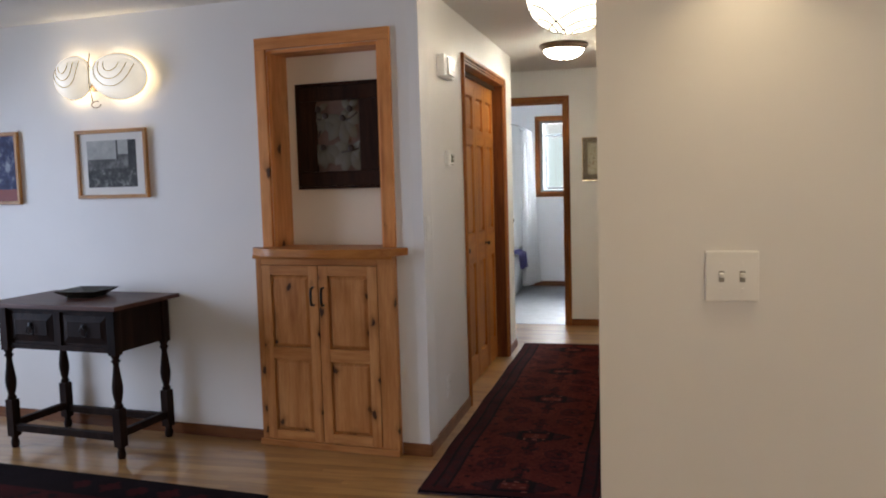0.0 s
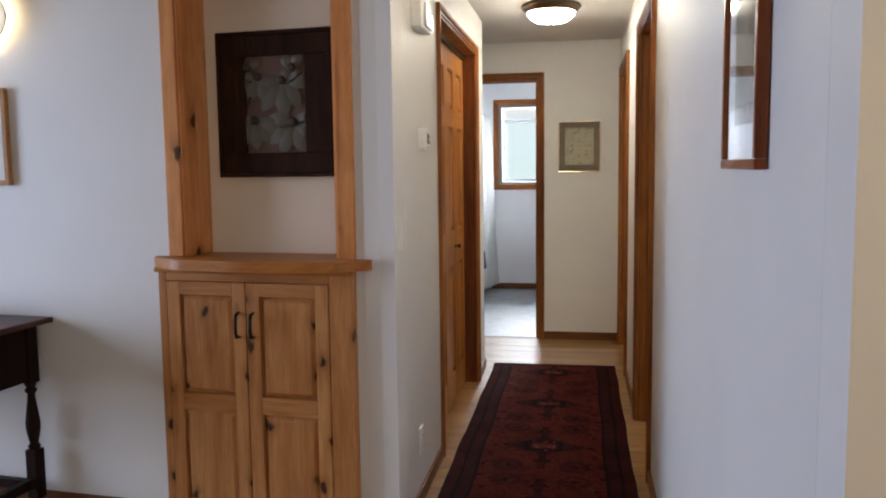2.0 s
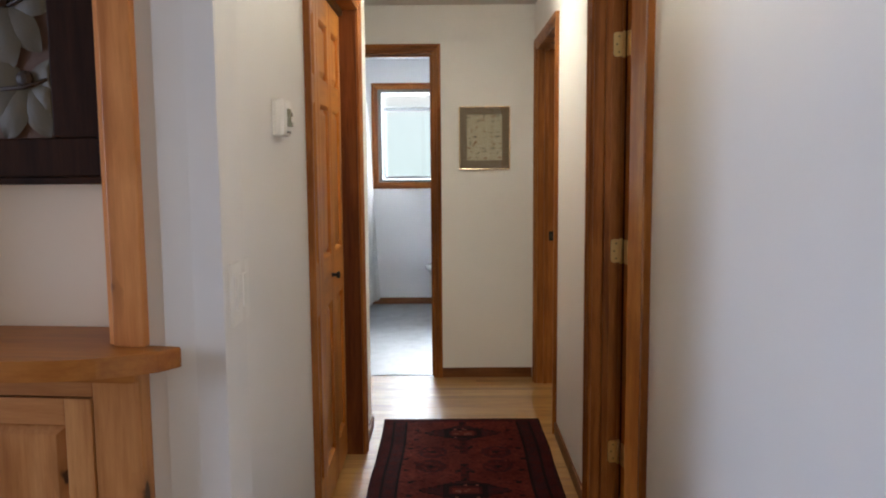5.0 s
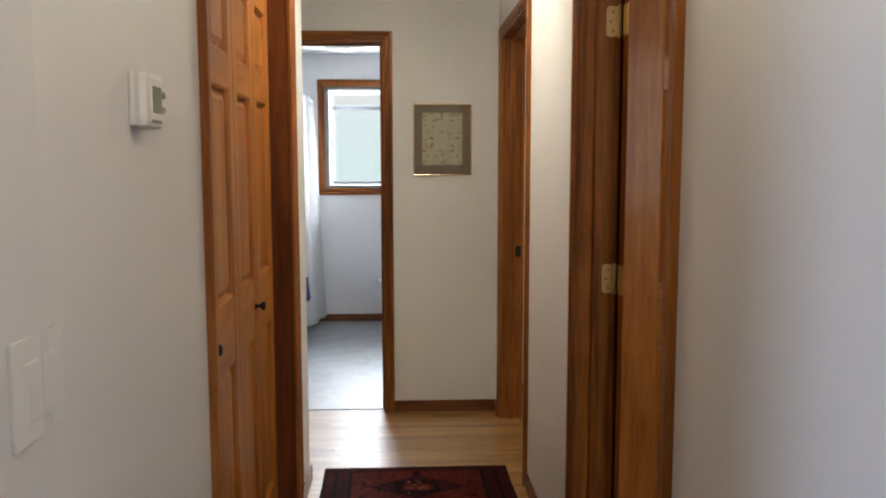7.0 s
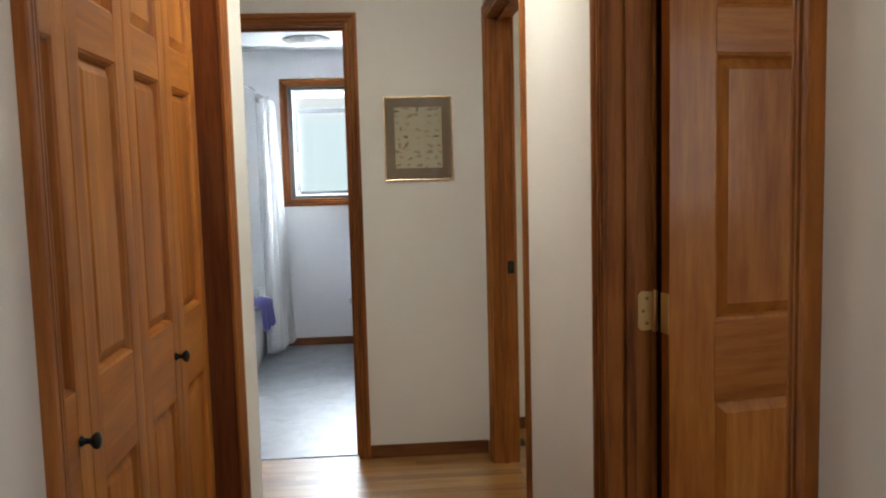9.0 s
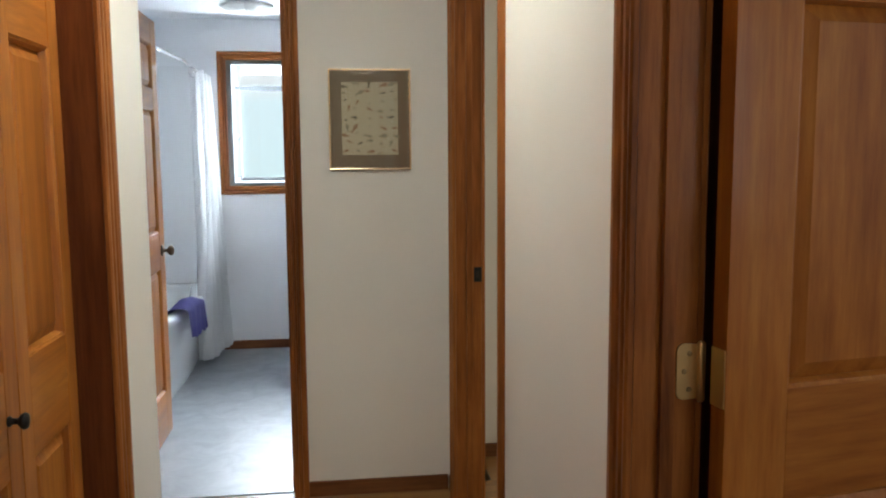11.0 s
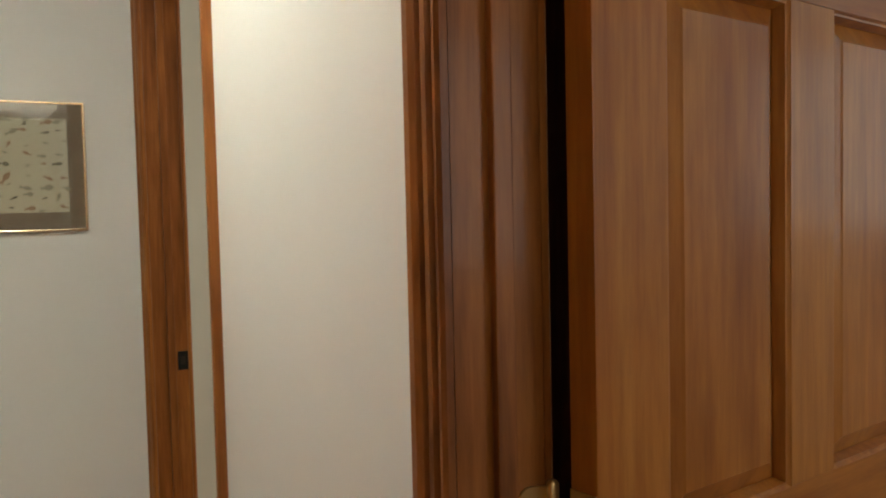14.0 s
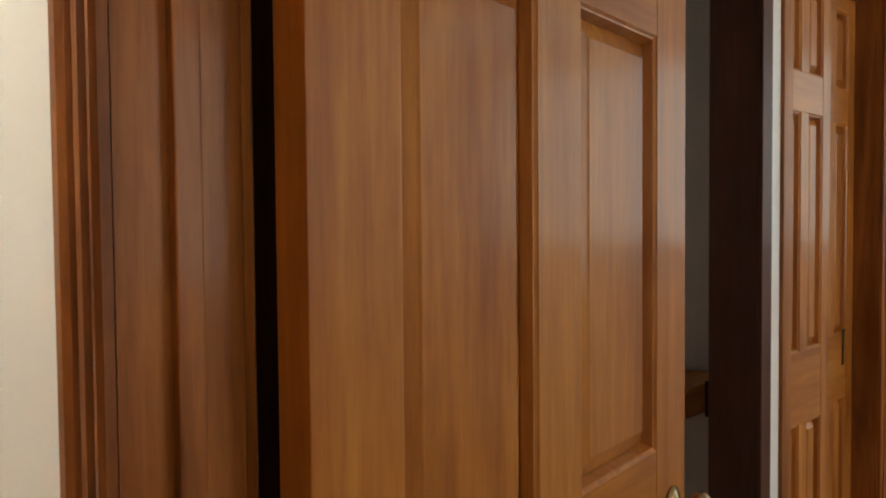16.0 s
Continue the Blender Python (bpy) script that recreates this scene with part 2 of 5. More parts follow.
# ---- mesh helpers ----
def mesh(name, bm, mat, smooth=False):
    me = bpy.data.meshes.new(name)
    bmesh.ops.recalc_face_normals(bm, faces=bm.faces[:])
    bm.to_mesh(me)
    bm.free()
    for m in (mat if isinstance(mat, (list, tuple)) else [mat]):
        me.materials.append(m)
    if smooth:
        for p in me.polygons:
            p.use_smooth = True
    return me


def part(name, bm, mat, parent=None, label="", smooth=False, m=None):
    ob = new(name, mesh(name, bm, mat, smooth))
    if parent is not None:
        ob.parent = parent
    if m is not None:
        ob.matrix_basis = m
    if label:
        tagged(ob, label)
    return ob


def thing(name, label, category, m=None, group="", kind=""):
    ob = new(name)
    ob.empty_display_size = 0.1
    if m is not None:
        ob.matrix_basis = m
    return tagged(ob, label, category, group, kind)


def setting(name, bm, mat, label="", category="wall", smooth=False):
    return tagged(part(name, bm, mat, smooth=smooth), label, category, kind="structure")


def box(bm, x0, x1, y0, y1, z0, z1, bevel=0.0):
    x0, x1, y0, y1, z0, z1 = min(x0, x1), max(x0, x1), min(y0, y1), max(y0, y1), min(z0, z1), max(z0, z1)
    r = bmesh.ops.create_cube(bm, size=1.0)
    for v in r["verts"]:
        v.co = ((x0 + x1) / 2 + v.co.x * (x1 - x0), (y0 + y1) / 2 + v.co.y * (y1 - y0), (z0 + z1) / 2 + v.co.z * (z1 - z0))
    if bevel:
        es = list({e for v in r["verts"] for e in v.link_edges})
        bmesh.ops.bevel(bm, geom=es, offset=bevel, segments=2, affect='EDGES', profile=0.6)
    return bm


def boxes(*specs, bevel=0.0):
    bm = bmesh.new()
    for s in specs:
        box(bm, *s, bevel=bevel)
    return bm


def lathe(profile, steps=24, axis='z', at=(0, 0, 0)):
    """Turns (radius, height) pairs round an axis."""
    bm = bmesh.new()
    rings = []
    for r, h in profile:
        ring = []
        for i in range(steps):
            a = 2 * math.pi * i / steps
            c, s = r * math.cos(a), r * math.sin(a)
            p = {'z': (c, s, h), 'x': (h, c, s), 'y': (c, h, s)}[axis]
            ring.append(bm.verts.new(Vector(p) + Vector(at)))
        rings.append(ring)
    for a, b in zip(rings, rings[1:]):
        for i in range(steps):
            bm.faces.new((a[i], a[(i + 1) % steps], b[(i + 1) % steps], b[i]))
    for ring in (rings[0], rings[-1]):
        bm.faces.new(ring)
    bmesh.ops.remove_doubles(bm, verts=bm.verts[:], dist=1e-5)
    return bm


def tube(points, radius, steps=8):
    """A round wire along points."""
    bm = bmesh.new()
    pts = [Vector(p) for p in points]
    rings = []
    for i, p in enumerate(pts):
        d = (pts[min(i + 1, len(pts) - 1)] - pts[max(i - 1, 0)]).normalized()
        a = d.orthogonal().normalized()
        if rings:
            a = (last - d * last.dot(d)).normalized()
        last = a
        b = d.cross(a)
        rings.append([bm.verts.new(p + radius * (math.cos(2 * math.pi * k / steps) * a + math.sin(2 * math.pi * k / steps) * b)) for k in range(steps)])
    for r, q in zip(rings, rings[1:]):
        for k in range(steps):
            bm.faces.new((r[k], r[(k + 1) % steps], q[(k + 1) % steps], q[k]))
    bm.faces.new(rings[0])
    bm.faces.new(rings[-1])
    return bm


def slab(outline, z0, z1, bevel=0.0):
    """A flat outline in x and y, thickened from z0 to z1."""
    bm = bmesh.new()
    lo = [bm.verts.new((x, y, z0)) for x, y in outline]
    hi = [bm.verts.new((x, y, z1)) for x, y in outline]
    bm.faces.new(lo)
    top = bm.faces.new(hi)
    n = len(lo)
    for i in range(n):
        bm.faces.new((lo[i], lo[(i + 1) % n], hi[(i + 1) % n], hi[i]))
    if bevel:
        bmesh.ops.bevel(bm, geom=list(top.edges), offset=bevel, segments=2, affect='EDGES', profile=0.6)
    return bm


# ---- plan, in metres ----
XL, XR = -0.927, 0.020          # hall walls
YE = 7.565                      # end wall of the hall
TOP = 2.32                      # ceilings
HEAD = 2.030                    # door openings
LIV = pose(-0.932, 3.925, 0, 0, 0, -5.5)   # frame of the living room's long wall: x along it, y into it
CW = 0.057                      # casing width


def wall_piece(name, M, x0, x1, y0, y1, holes=(), label="white painted plaster wall", mat=WALL, top=TOP):
    """A wall along local x from x0 to x1, y0 to y1 thick; holes are (x0, x1, z0, z1)."""
    bm = bmesh.new()
    cuts = sorted(holes)
    x = x0
    for a, b, c, d in cuts:
        box(bm, x, a, y0, y1, 0, top)
        if c > 0:
            box(bm, a, b, y0, y1, 0, c)
        if d < top:
            box(bm, a, b, y0, y1, d, top)
        x = b
    box(bm, x, x1, y0, y1, 0, top)
    ob = setting(name, bm, mat, label)
    ob.matrix_basis = M
    return ob


I4 = Matrix.Identity(4)
ALONG_Y = Matrix(((0, -1, 0, 0), (1, 0, 0, 0), (0, 0, 1, 0), (0, 0, 0, 1)))   # local x runs along world y, local y along -x

D1 = (4.678, 5.505)     # bedroom doorway in the east wall
D2 = (6.524, 7.403)     # study doorway in the east wall
CL = (4.883, 6.190)     # hall closet in the west wall
BD = (-1.325, -0.618)   # bathroom doorway in the end wall
HALL_END = 6.60         # west wall stops here, side passage beyond

wall_piece("wall_east", ALONG_Y, 2.216, 7.68, -0.112, -XR, [(D1[0] - .012, D1[1] + .012, 0, HEAD + .012), (D2[0] - .012, D2[1] + .012, 0, HEAD + .012)])
wall_piece("wall_west", ALONG_Y, 3.93, HALL_END, -XL, 1.04, [(CL[0] - .012, CL[1] + .012, 0, HEAD + .032)])
wall_piece("wall_north", I4, -2.6, XR - .003, YE, 7.68, [(BD[0] - .012, BD[1] + .012, 0, HEAD + .012)])
wall_piece("wall_switch", I4, XR, 3.1, 2.101, 2.215)
wall_piece("wall_living", LIV, -4.6, 0.004, 0.0, 0.115, [(-0.83, -0.20, 0.0, 2.055)])
wall_piece("wall_niche_back", LIV, -0.95, -0.12, 0.165, 0.20, label="cream-toned back of the niche", mat=CREAM)
# the rest of the living room, behind the camera
wall_piece("wall_living_west", ALONG_Y, -3.0, 4.5, 5.40, 5.52, [(1.788, 3.512, 0.388, 2.112)])
wall_piece("wall_living_south", I4, -5.52, 3.1, -3.12, -3.0, [(0.488, 2.712, 0.788, 2.112)])
wall_piece("wall_living_east", ALONG_Y, -3.0, 2.101, -3.1, -2.98)
# side passage and bathroom
wall_piece("wall_passage_west", ALONG_Y, 6.4, 7.6, 2.5, 2.6)
wall_piece("wall_passage_south", I4, -2.6, -1.04, 6.485, HALL_END)
WX = (-1.18, -0.32)
wall_piece("wall_bath_north", I4, -2.22, 0.3, 10.25, 10.36, [(WX[0] - .012, WX[1] + .012, 1.158, 2.057)], mat=BATHWALL)
wall_piece("wall_bath_west", ALONG_Y, 7.68, 10.25, 2.12, 2.22, mat=BATHWALL)
wall_piece("wall_bath_east", ALONG_Y, 7.68, 10.25, -0.15, -0.05, mat=BATHWALL)
wall_piece("wall_bath_south", I4, -2.12, 0.05, 7.681, 7.69, [(BD[0] - .01, BD[1] + .01, 0, HEAD + .01)], mat=BATHWALL)
# closet in the hall, its inner shade put into the wall colour
wall_piece("wall_closet_back", ALONG_Y, 4.6, 6.485, 1.65, 1.7, mat=CLOSET_SHADE)
wall_piece("wall_closet_south", I4, -1.65, -1.04, 4.66, 4.70, mat=CLOSET_SHADE)
# bedroom
YN = 5.72
CA, CB = (0.40, 1.490), (1.645, 2.25)
wall_piece("wall_bedroom_north", I4, 0.112, 4.0, YN, YN + 0.114, [(CA[0] - .012, CA[1] + .012, 0, HEAD + .012), (CB[0] - .012, CB[1] + .012, 0, HEAD + .012)])
wall_piece("wall_bedroom_east", ALONG_Y, 2.9, YN, -4.1, -4.0, [(3.888, 5.212, 1.188, 2.162)])
wall_piece("wall_bedroom_south", I4, 0.112, 4.0, 2.9, 3.0, [(1.188, 2.612, 1.088, 2.112)])
wall_piece("wall_bedroom_closet_back", I4, 0.112, 2.6, 6.36, 6.42)
wall_piece("wall_bedroom_closet_side", ALONG_Y, YN + .114, 6.36, -2.0, -1.95)
wall_piece("wall_bedroom_closet_end", ALONG_Y, YN + .114, 6.36, -2.6, -2.5)
# study
wall_piece("wall_study_north", I4, 0.112, 2.3, 7.90, 8.0)
wall_piece("wall_study_east", ALONG_Y, 6.42, 7.9, -2.4, -2.3, [(6.738, 7.662, 1.088, 2.012)])

# ceilings
for nm, c in (("ceiling_living", (-5.5, 3.1, -3.1, 4.6)), ("ceiling_hall", (-2.6, 0.06, 4.6, 7.62)), ("ceiling_bath", (-2.2, 0.2, 7.62, 10.36)),
              ("ceiling_bedroom", (0.06, 4.1, 4.6, 6.40)), ("ceiling_study", (0.06, 2.4, 6.40, 8.0))):
    setting(nm, boxes((c[0], c[1], c[2], c[3], TOP, TOP + 0.1)), BATHWALL if nm == "ceiling_bath" else CEIL, "off-white painted plaster ceiling", "ceiling")
# sub floors
setting("floor_base", boxes((-5.6, 4.2, -3.2, 7.62, -0.12, -0.018)), TRIM_X, "timber floor deck under the oak strips", "floor")
setting("floor_bath", boxes((-2.2, 0.2, 7.62, 10.36, -0.10, 0.0)), VINYL, "pale grey mottled vinyl bathroom floor", "floor")


# ---- casings, jambs, baseboards ----
PROFILE = [(0, 0), (0, .008), (.004, .012), (.009, .012), (.012, .005), (.016, .005), (.019, .014), (.026, .015), (.029, .007), (.033, .007), (.036, .016), (.044, .020), (.055, .020), (.057, .017), (.057, 0)]


def casing_member(length, lo_mitre, hi_mitre):
    """Moulding along z: x is away from the opening, y proud of the wall."""
    bm = bmesh.new()
    a = [bm.verts.new((w, d, -w * lo_mitre)) for w, d in PROFILE]
    b = [bm.verts.new((w, d, length + w * hi_mitre)) for w, d in PROFILE]
    bm.faces.new(a)
    bm.faces.new(b)
    n = len(a)
    for i in range(n):
        bm.faces.new((a[i], a[(i + 1) % n], b[(i + 1) % n], b[i]))
    return bm


def doorway(name, M, x0, x1, head, depth, mats, label, stop=True, back=True, sill=False, z0=0.0, slim=0, lining=None):
    """Casing and jambs round an opening: local x along the wall, local -y towards the viewer's side, wall face at y = 0."""
    th = thing(name, label, "door frame", M, kind="structure")
    upright, lying = mats
    for s, x in ((-1, x0), (1, x1)):
        if s == slim:                       # only a thin edge strip on this side
            part("edge_strip", boxes((x, x + s * .048, -.009, .0005, z0, head), bevel=.002), upright, th)
            continue
        me = casing_member(head - z0, 1 if sill else 0, 1)
        bmesh.ops.transform(me, matrix=Matrix.Translation((x, 0, z0)) @ Matrix.Diagonal((s, -1, 1, 1)), verts=me.verts[:])
        part("casing", me, upright, th)
        if back:
            me = casing_member(head - z0, 0, 1)
            bmesh.ops.transform(me, matrix=Matrix.Translation((x, depth, z0)) @ Matrix.Diagonal((s, 1, 1, 1)), verts=me.verts[:])
            part("casing", me, upright, th)
    ends = [(head, 1)] + ([(z0, -1)] if sill else [])
    for z, up in ends:
        me = casing_member(x1 - x0, 1, 1)
        bmesh.ops.transform(me, matrix=Matrix.Translation((x0, 0, z)) @ Matrix(((0, 0, 1, 0), (0, -1, 0, 0), (up, 0, 0, 0), (0, 0, 0, 1))), verts=me.verts[:])
        part("head_casing", me, lying, th)
        if back:
            me = casing_member(x1 - x0, 1, 1)
            bmesh.ops.transform(me, matrix=Matrix.Translation((x0, depth, z)) @ Matrix(((0, 0, 1, 0), (0, 1, 0, 0), (up, 0, 0, 0), (0, 0, 0, 1))), verts=me.verts[:])
            part("head_casing", me, lying, th)
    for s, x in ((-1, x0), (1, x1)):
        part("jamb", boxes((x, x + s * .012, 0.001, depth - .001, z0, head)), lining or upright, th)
        if stop:
            part("stop", boxes((x - s * .011, x, depth * .40, depth * .62, z0, head), bevel=.002), upright, th)
    part("head_jamb", boxes((x0, x1, 0.001, depth - .001, head, head + .012)), lying, th)
    if sill:
        part("sill", boxes((x0, x1, 0.001, depth - .001, z0 - .012, z0)), lying, th)
    if stop:
        part("head_stop", boxes((x0 + .011, x1 - .011, depth * .40, depth * .62, head - .011, head), bevel=.002), lying, th)
    return th


EAST = Matrix(((0, 1, 0, XR), (1, 0, 0, 0), (0, 0, 1, 0), (0, 0, 0, 1)))    # local x = world y, local y = +x
WEST = Matrix(((0, -1, 0, XL), (1, 0, 0, 0), (0, 0, 1, 0), (0, 0, 0, 1)))   # local x = world y, local y = -x
NORTH = pose(0, YE, 0)
fr1 = doorway("door_1", EAST, D1[0], D1[1], HEAD, 0.102, (TRIM, TRIM_Y), "varnished fir door casing with fluted edges round the bedroom doorway")
fr2 = doorway("door_2", EAST, D2[0], D2[1], HEAD, 0.102, (TRIM, TRIM_Y), "varnished fir door casing round the study doorway")
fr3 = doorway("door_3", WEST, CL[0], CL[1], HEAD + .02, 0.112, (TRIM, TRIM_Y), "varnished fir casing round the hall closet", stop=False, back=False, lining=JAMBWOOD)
fr4 = doorway("door_4", NORTH, BD[0], BD[1], HEAD, 0.126, (TRIM, TRIM_X), "varnished fir casing round the bathroom doorway")
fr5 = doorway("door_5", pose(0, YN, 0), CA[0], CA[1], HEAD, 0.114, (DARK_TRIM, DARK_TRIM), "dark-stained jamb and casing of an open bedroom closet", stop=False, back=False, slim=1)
# added dark sheet: stands in for the shade in the gap behind the leaf
part("side_panel", boxes((.128, .342, -.018, -.001, 0, HEAD + .05)), DARK_TRIM, fr5, "dark board added to blacken the gap beside the door leaf")
fr6 = doorway("door_6", pose(0, YN, 0), CB[0], CB[1], HEAD, 0.114, (TRIM, TRIM_X), "varnished fir casing round the sliding closet", stop=False, back=False, slim=-1)


def baseboard(M, x0, x1, lying, h=0.062):
    bm = boxes((x0, x1, -0.013, 0.0, 0.0, h), bevel=.003)
    ob = setting("baseboard", bm, lying, "varnished fir baseboard along the wall foot", "baseboard")
    ob.matrix_basis = M
    return ob


baseboard(EAST, 2.12, D1[0] - CW, BASEWOOD_Y)
baseboard(EAST, D1[1] + CW, D2[0] - CW, BASEWOOD_Y)
baseboard(EAST, D2[1] + CW, YE - .014, BASEWOOD_Y)
baseboard(WEST, 3.915, CL[0] - CW, BASEWOOD_Y)
baseboard(WEST, CL[1] + CW, HALL_END, BASEWOOD_Y)
baseboard(NORTH, BD[1] + CW, XR - .014, BASEWOOD_X)
baseboard(NORTH, -2.4, BD[0] - CW, BASEWOOD_X)
baseboard(LIV, -4.5, -0.945, BASEWOOD_X)
baseboard(LIV, -0.138, 0.017, BASEWOOD_X)
baseboard(pose(0, 2.101, 0), 0.035, 3.0, BASEWOOD_X)
baseboard(pose(0, 10.25, 0), -1.45, 0.0, BASEWOOD_X)
baseboard(pose(0, 7.90, 0), 0.12, 2.3, BASEWOOD_X)


# ---- panelled doors ----
def raised_panel(x0, x1, z0, z1, y, depth=.014, margin=.030):
    """A raised field with sloping margins, proud face at y, margins sunk by depth; faces -y."""
    bm = bmesh.new()
    m = min(margin, (x1 - x0) * .22)
    a = [bm.verts.new(p) for p in ((x0, y + depth, z0), (x1, y + depth, z0), (x1, y + depth, z1), (x0, y + depth, z1))]
    b = [bm.verts.new(p) for p in ((x0 + m, y + .003, z0 + m), (x1 - m, y + .003, z0 + m), (x1 - m, y + .003, z1 - m), (x0 + m, y + .003, z1 - m))]
    c = [bm.verts.new((v.co.x, y + .001, v.co.z)) for v in b]
    for v in c:
        v.co.x += .003 if v.co.x < (x0 + x1) / 2 else -.003
        v.co.z += .003 if v.co.z < (z0 + z1) / 2 else -.003
    for i in range(4):
        j = (i + 1) % 4
        bm.faces.new((a[i], a[j], b[j], b[i]))
        bm.faces.new((b[i], b[j], c[j], c[i]))
    bm.faces.new(c)
    back = [bm.verts.new((v.co.x, y + depth + .008, v.co.z)) for v in a]
    bm.faces.new(back[::-1])
    for i in range(4):
        j = (i + 1) % 4
        bm.faces.new((a[i], back[i], back[j], a[j]))
    return bm


def sticking(x0, x1, z0, z1, y, w=.010, depth=.017):
    """The small moulding round a panel's opening."""
    bm = bmesh.new()
    def ring(o, yy):
        return [bm.verts.new(p) for p in ((x0 + o, yy, z0 + o), (x1 - o, yy, z0 + o), (x1 - o, yy, z1 - o), (x0 + o, yy, z1 - o))]
    rs = [ring(-.001, y + .0005), ring(w * .3, y + .004), ring(w * .55, y + .0045), ring(w, y + depth), ring(w, y + depth + .004), ring(-.001, y + depth + .004)]
    for p, q in zip(rs, rs[1:] + rs[:1]):
        for i in range(4):
            j = (i + 1) % 4
            bm.faces.new((p[i], p[j], q[j], q[i]))
    return bm


def panel_leaf(th, w, h, t, stile, mullion, rows, mats, z0=0.012, cols=2, two_sided=False):
    """Stiles, rails and raised panels of a leaf: x 0..w, front face y = 0, back y = t."""
    upright, lying = mats
    part("stile", boxes((0, stile, 0, t, z0, h), bevel=.0015), upright, th)
    part("stile", boxes((w - stile, w, 0, t, z0, h), bevel=.0015), upright, th)
    zs = [z0] + [z for r in rows for z in r] + [h]
    for a, b in zip(zs[::2], zs[1::2]):
        part("rail", boxes((stile + .0005, w - stile - .0005, .0004, t - .0004, a, b), bevel=.001), lying, th)
    spans = [(stile, w - stile)]
    if cols == 2:
        m0, m1 = (w - mullion) / 2, (w + mullion) / 2
        spans = [(stile, m0), (m1, w - stile)]
        for a, b in rows:
            part("mullion", boxes((m0, m1, .0002, t - .0002, a + .0005, b - .0005), bevel=.001), upright, th)
    for a, b in rows:
        for x0, x1 in spans:
            part("panel", raised_panel(x0 + .008, x1 - .008, a + .008, b - .008, .006, .015, .024), upright, th)
            part("moulding", sticking(x0, x1, a, b, 0.0), upright, th)
            if two_sided:
                bm = raised_panel(x0 + .008, x1 - .008, a + .008, b - .008, .004)
                bmesh.ops.transform(bm, matrix=Matrix.Translation((0, t, 0)) @ Matrix.Diagonal((1, -1, 1, 1)), verts=bm.verts[:])
                part("panel", bm, upright, th)


ROWS6 = [(.235, .838), (1.016, 1.597), (1.692, 1.902)]

# bedroom door, standing open into the bedroom
DOOR1 = pose(0.140, 5.445, 0, 0, 0, math.degrees(math.atan2(5.568 - 5.445, 0.910 - 0.140)))
leaf1 = thing("bedroom_door", "open six-panel varnished fir door with brass hinges and aged brass knob", "door", DOOR1)
panel_leaf(leaf1, 0.780, 2.018, 0.035, 0.110, 0.100, ROWS6, (DOOR, DOOR_H))


def knob_parts(th, x, z, y, side, mat, label):
    """Rose and turned knob on the face at y, pointing along side * y."""
    prof = [(.026, 0), (.027, .004), (.014, .008), (.009, .012), (.009, .026), (.018, .031), (.025, .039), (.026, .047), (.020, .055), (.008, .059), (.0, .0595)]
    k = part("knob", lathe([(r, y + side * hh) for r, hh in prof], 20, 'y', (x, 0, z)), mat, th, label, smooth=True)
    return k


knob_parts(leaf1, .725, .925, 0.0, -1, AGED, "aged brass door knob")
knob_parts(leaf1, .725, .925, .035, 1, AGED, "aged brass door knob")


def hinge(th, M, z, h=.089):
    """A butt hinge with rounded leaf corners, screws and a knuckle: leaf flat on the jamb."""
    pts = []
    w, r = .032, .012
    for cx, cz, a0 in ((w - r, h / 2 - r, 0), (r * .3 - w * 0, h / 2 - .002, 90), (0, -h / 2 + .002, 180), (w - r, -h / 2 + r, 270)):
        if a0 in (0, 270):
            for k in range(5):
                a = radians(a0 + 22.5 * k)
                pts.append((cx + r * math.cos(a), cz + r * math.sin(a)))
        else:
            pts.append((0.0, cz))
    bm = bmesh.new()
    lo = [bm.verts.new((x, 0, q + z)) for x, q in pts]
    hi = [bm.verts.new((x, -.0025, q + z)) for x, q in pts]
    bm.faces.new(lo)
    bm.faces.new(hi)
    for i in range(len(pts)):
        j = (i + 1) % len(pts)
        bm.faces.new((lo[i], lo[j], hi[j], hi[i]))
    hg = part("hinge", bm, BRASS, th, "brass butt hinge", m=M)
    part("knuckle", lathe([(.0001, z - h / 2 - .004), (.004, z - h / 2 - .003), (.0065, z - h / 2), (.0065, z + h / 2), (.004, z + h / 2 + .003), (.0001, z + h / 2 + .004)], 12, 'z', (-.006, -.004, 0)), BRASS, hg, smooth=True)
    for dz, dx in ((.028, .012), (0, .020), (-.028, .012)):
        part("screw", lathe([(.0042, -.0024), (.0042, -.0034), (.002, -.0038), (.0001, -.0038)], 10, 'y', (dx, 0, z + dz)), HSCREW, hg)


HINGE_M = Matrix(((0, -1, 0, 0), (-1, 0, 0, 0), (0, 0, 1, 0), (0, 0, 0, 1)))
for z in (0.262, 1.038, 1.796):
    hinge(fr1, Matrix.Translation((D1[1] - .001, 0.101, 0)) @ Matrix(((0, 1, 0, 0), (-1, 0, 0, 0), (0, 0, 1, 0), (0, 0, 0, 1))), z)
    part("hinge_leaf", boxes((-.0025, -.0003, .001, .034, z - .0445, z + .0445), bevel=.0008), BRASS, leaf1, "brass hinge leaf")
# strike plate of the study doorway, on its far jamb
part("strike_plate", boxes((D2[1] - .0025, D2[1], .070, .100, .888, .945), bevel=.001), BLACK, fr2, "black steel strike plate")
part("strike_hole", boxes((D2[1] - .0032, D2[1] - .0024, .078, .092, .904, .930)), SCREW, fr2)

# bathroom door, open against the tub
bath_leaf = thing("bathroom_door", "open six-panel varnished fir bathroom door with dark bronze knob", "door", pose(-1.276, 7.700, 0, 0, 0, 90))
panel_leaf(bath_leaf, 0.780, 2.018, 0.035, 0.105, 0.095, ROWS6, (DOOR, DOOR_H))
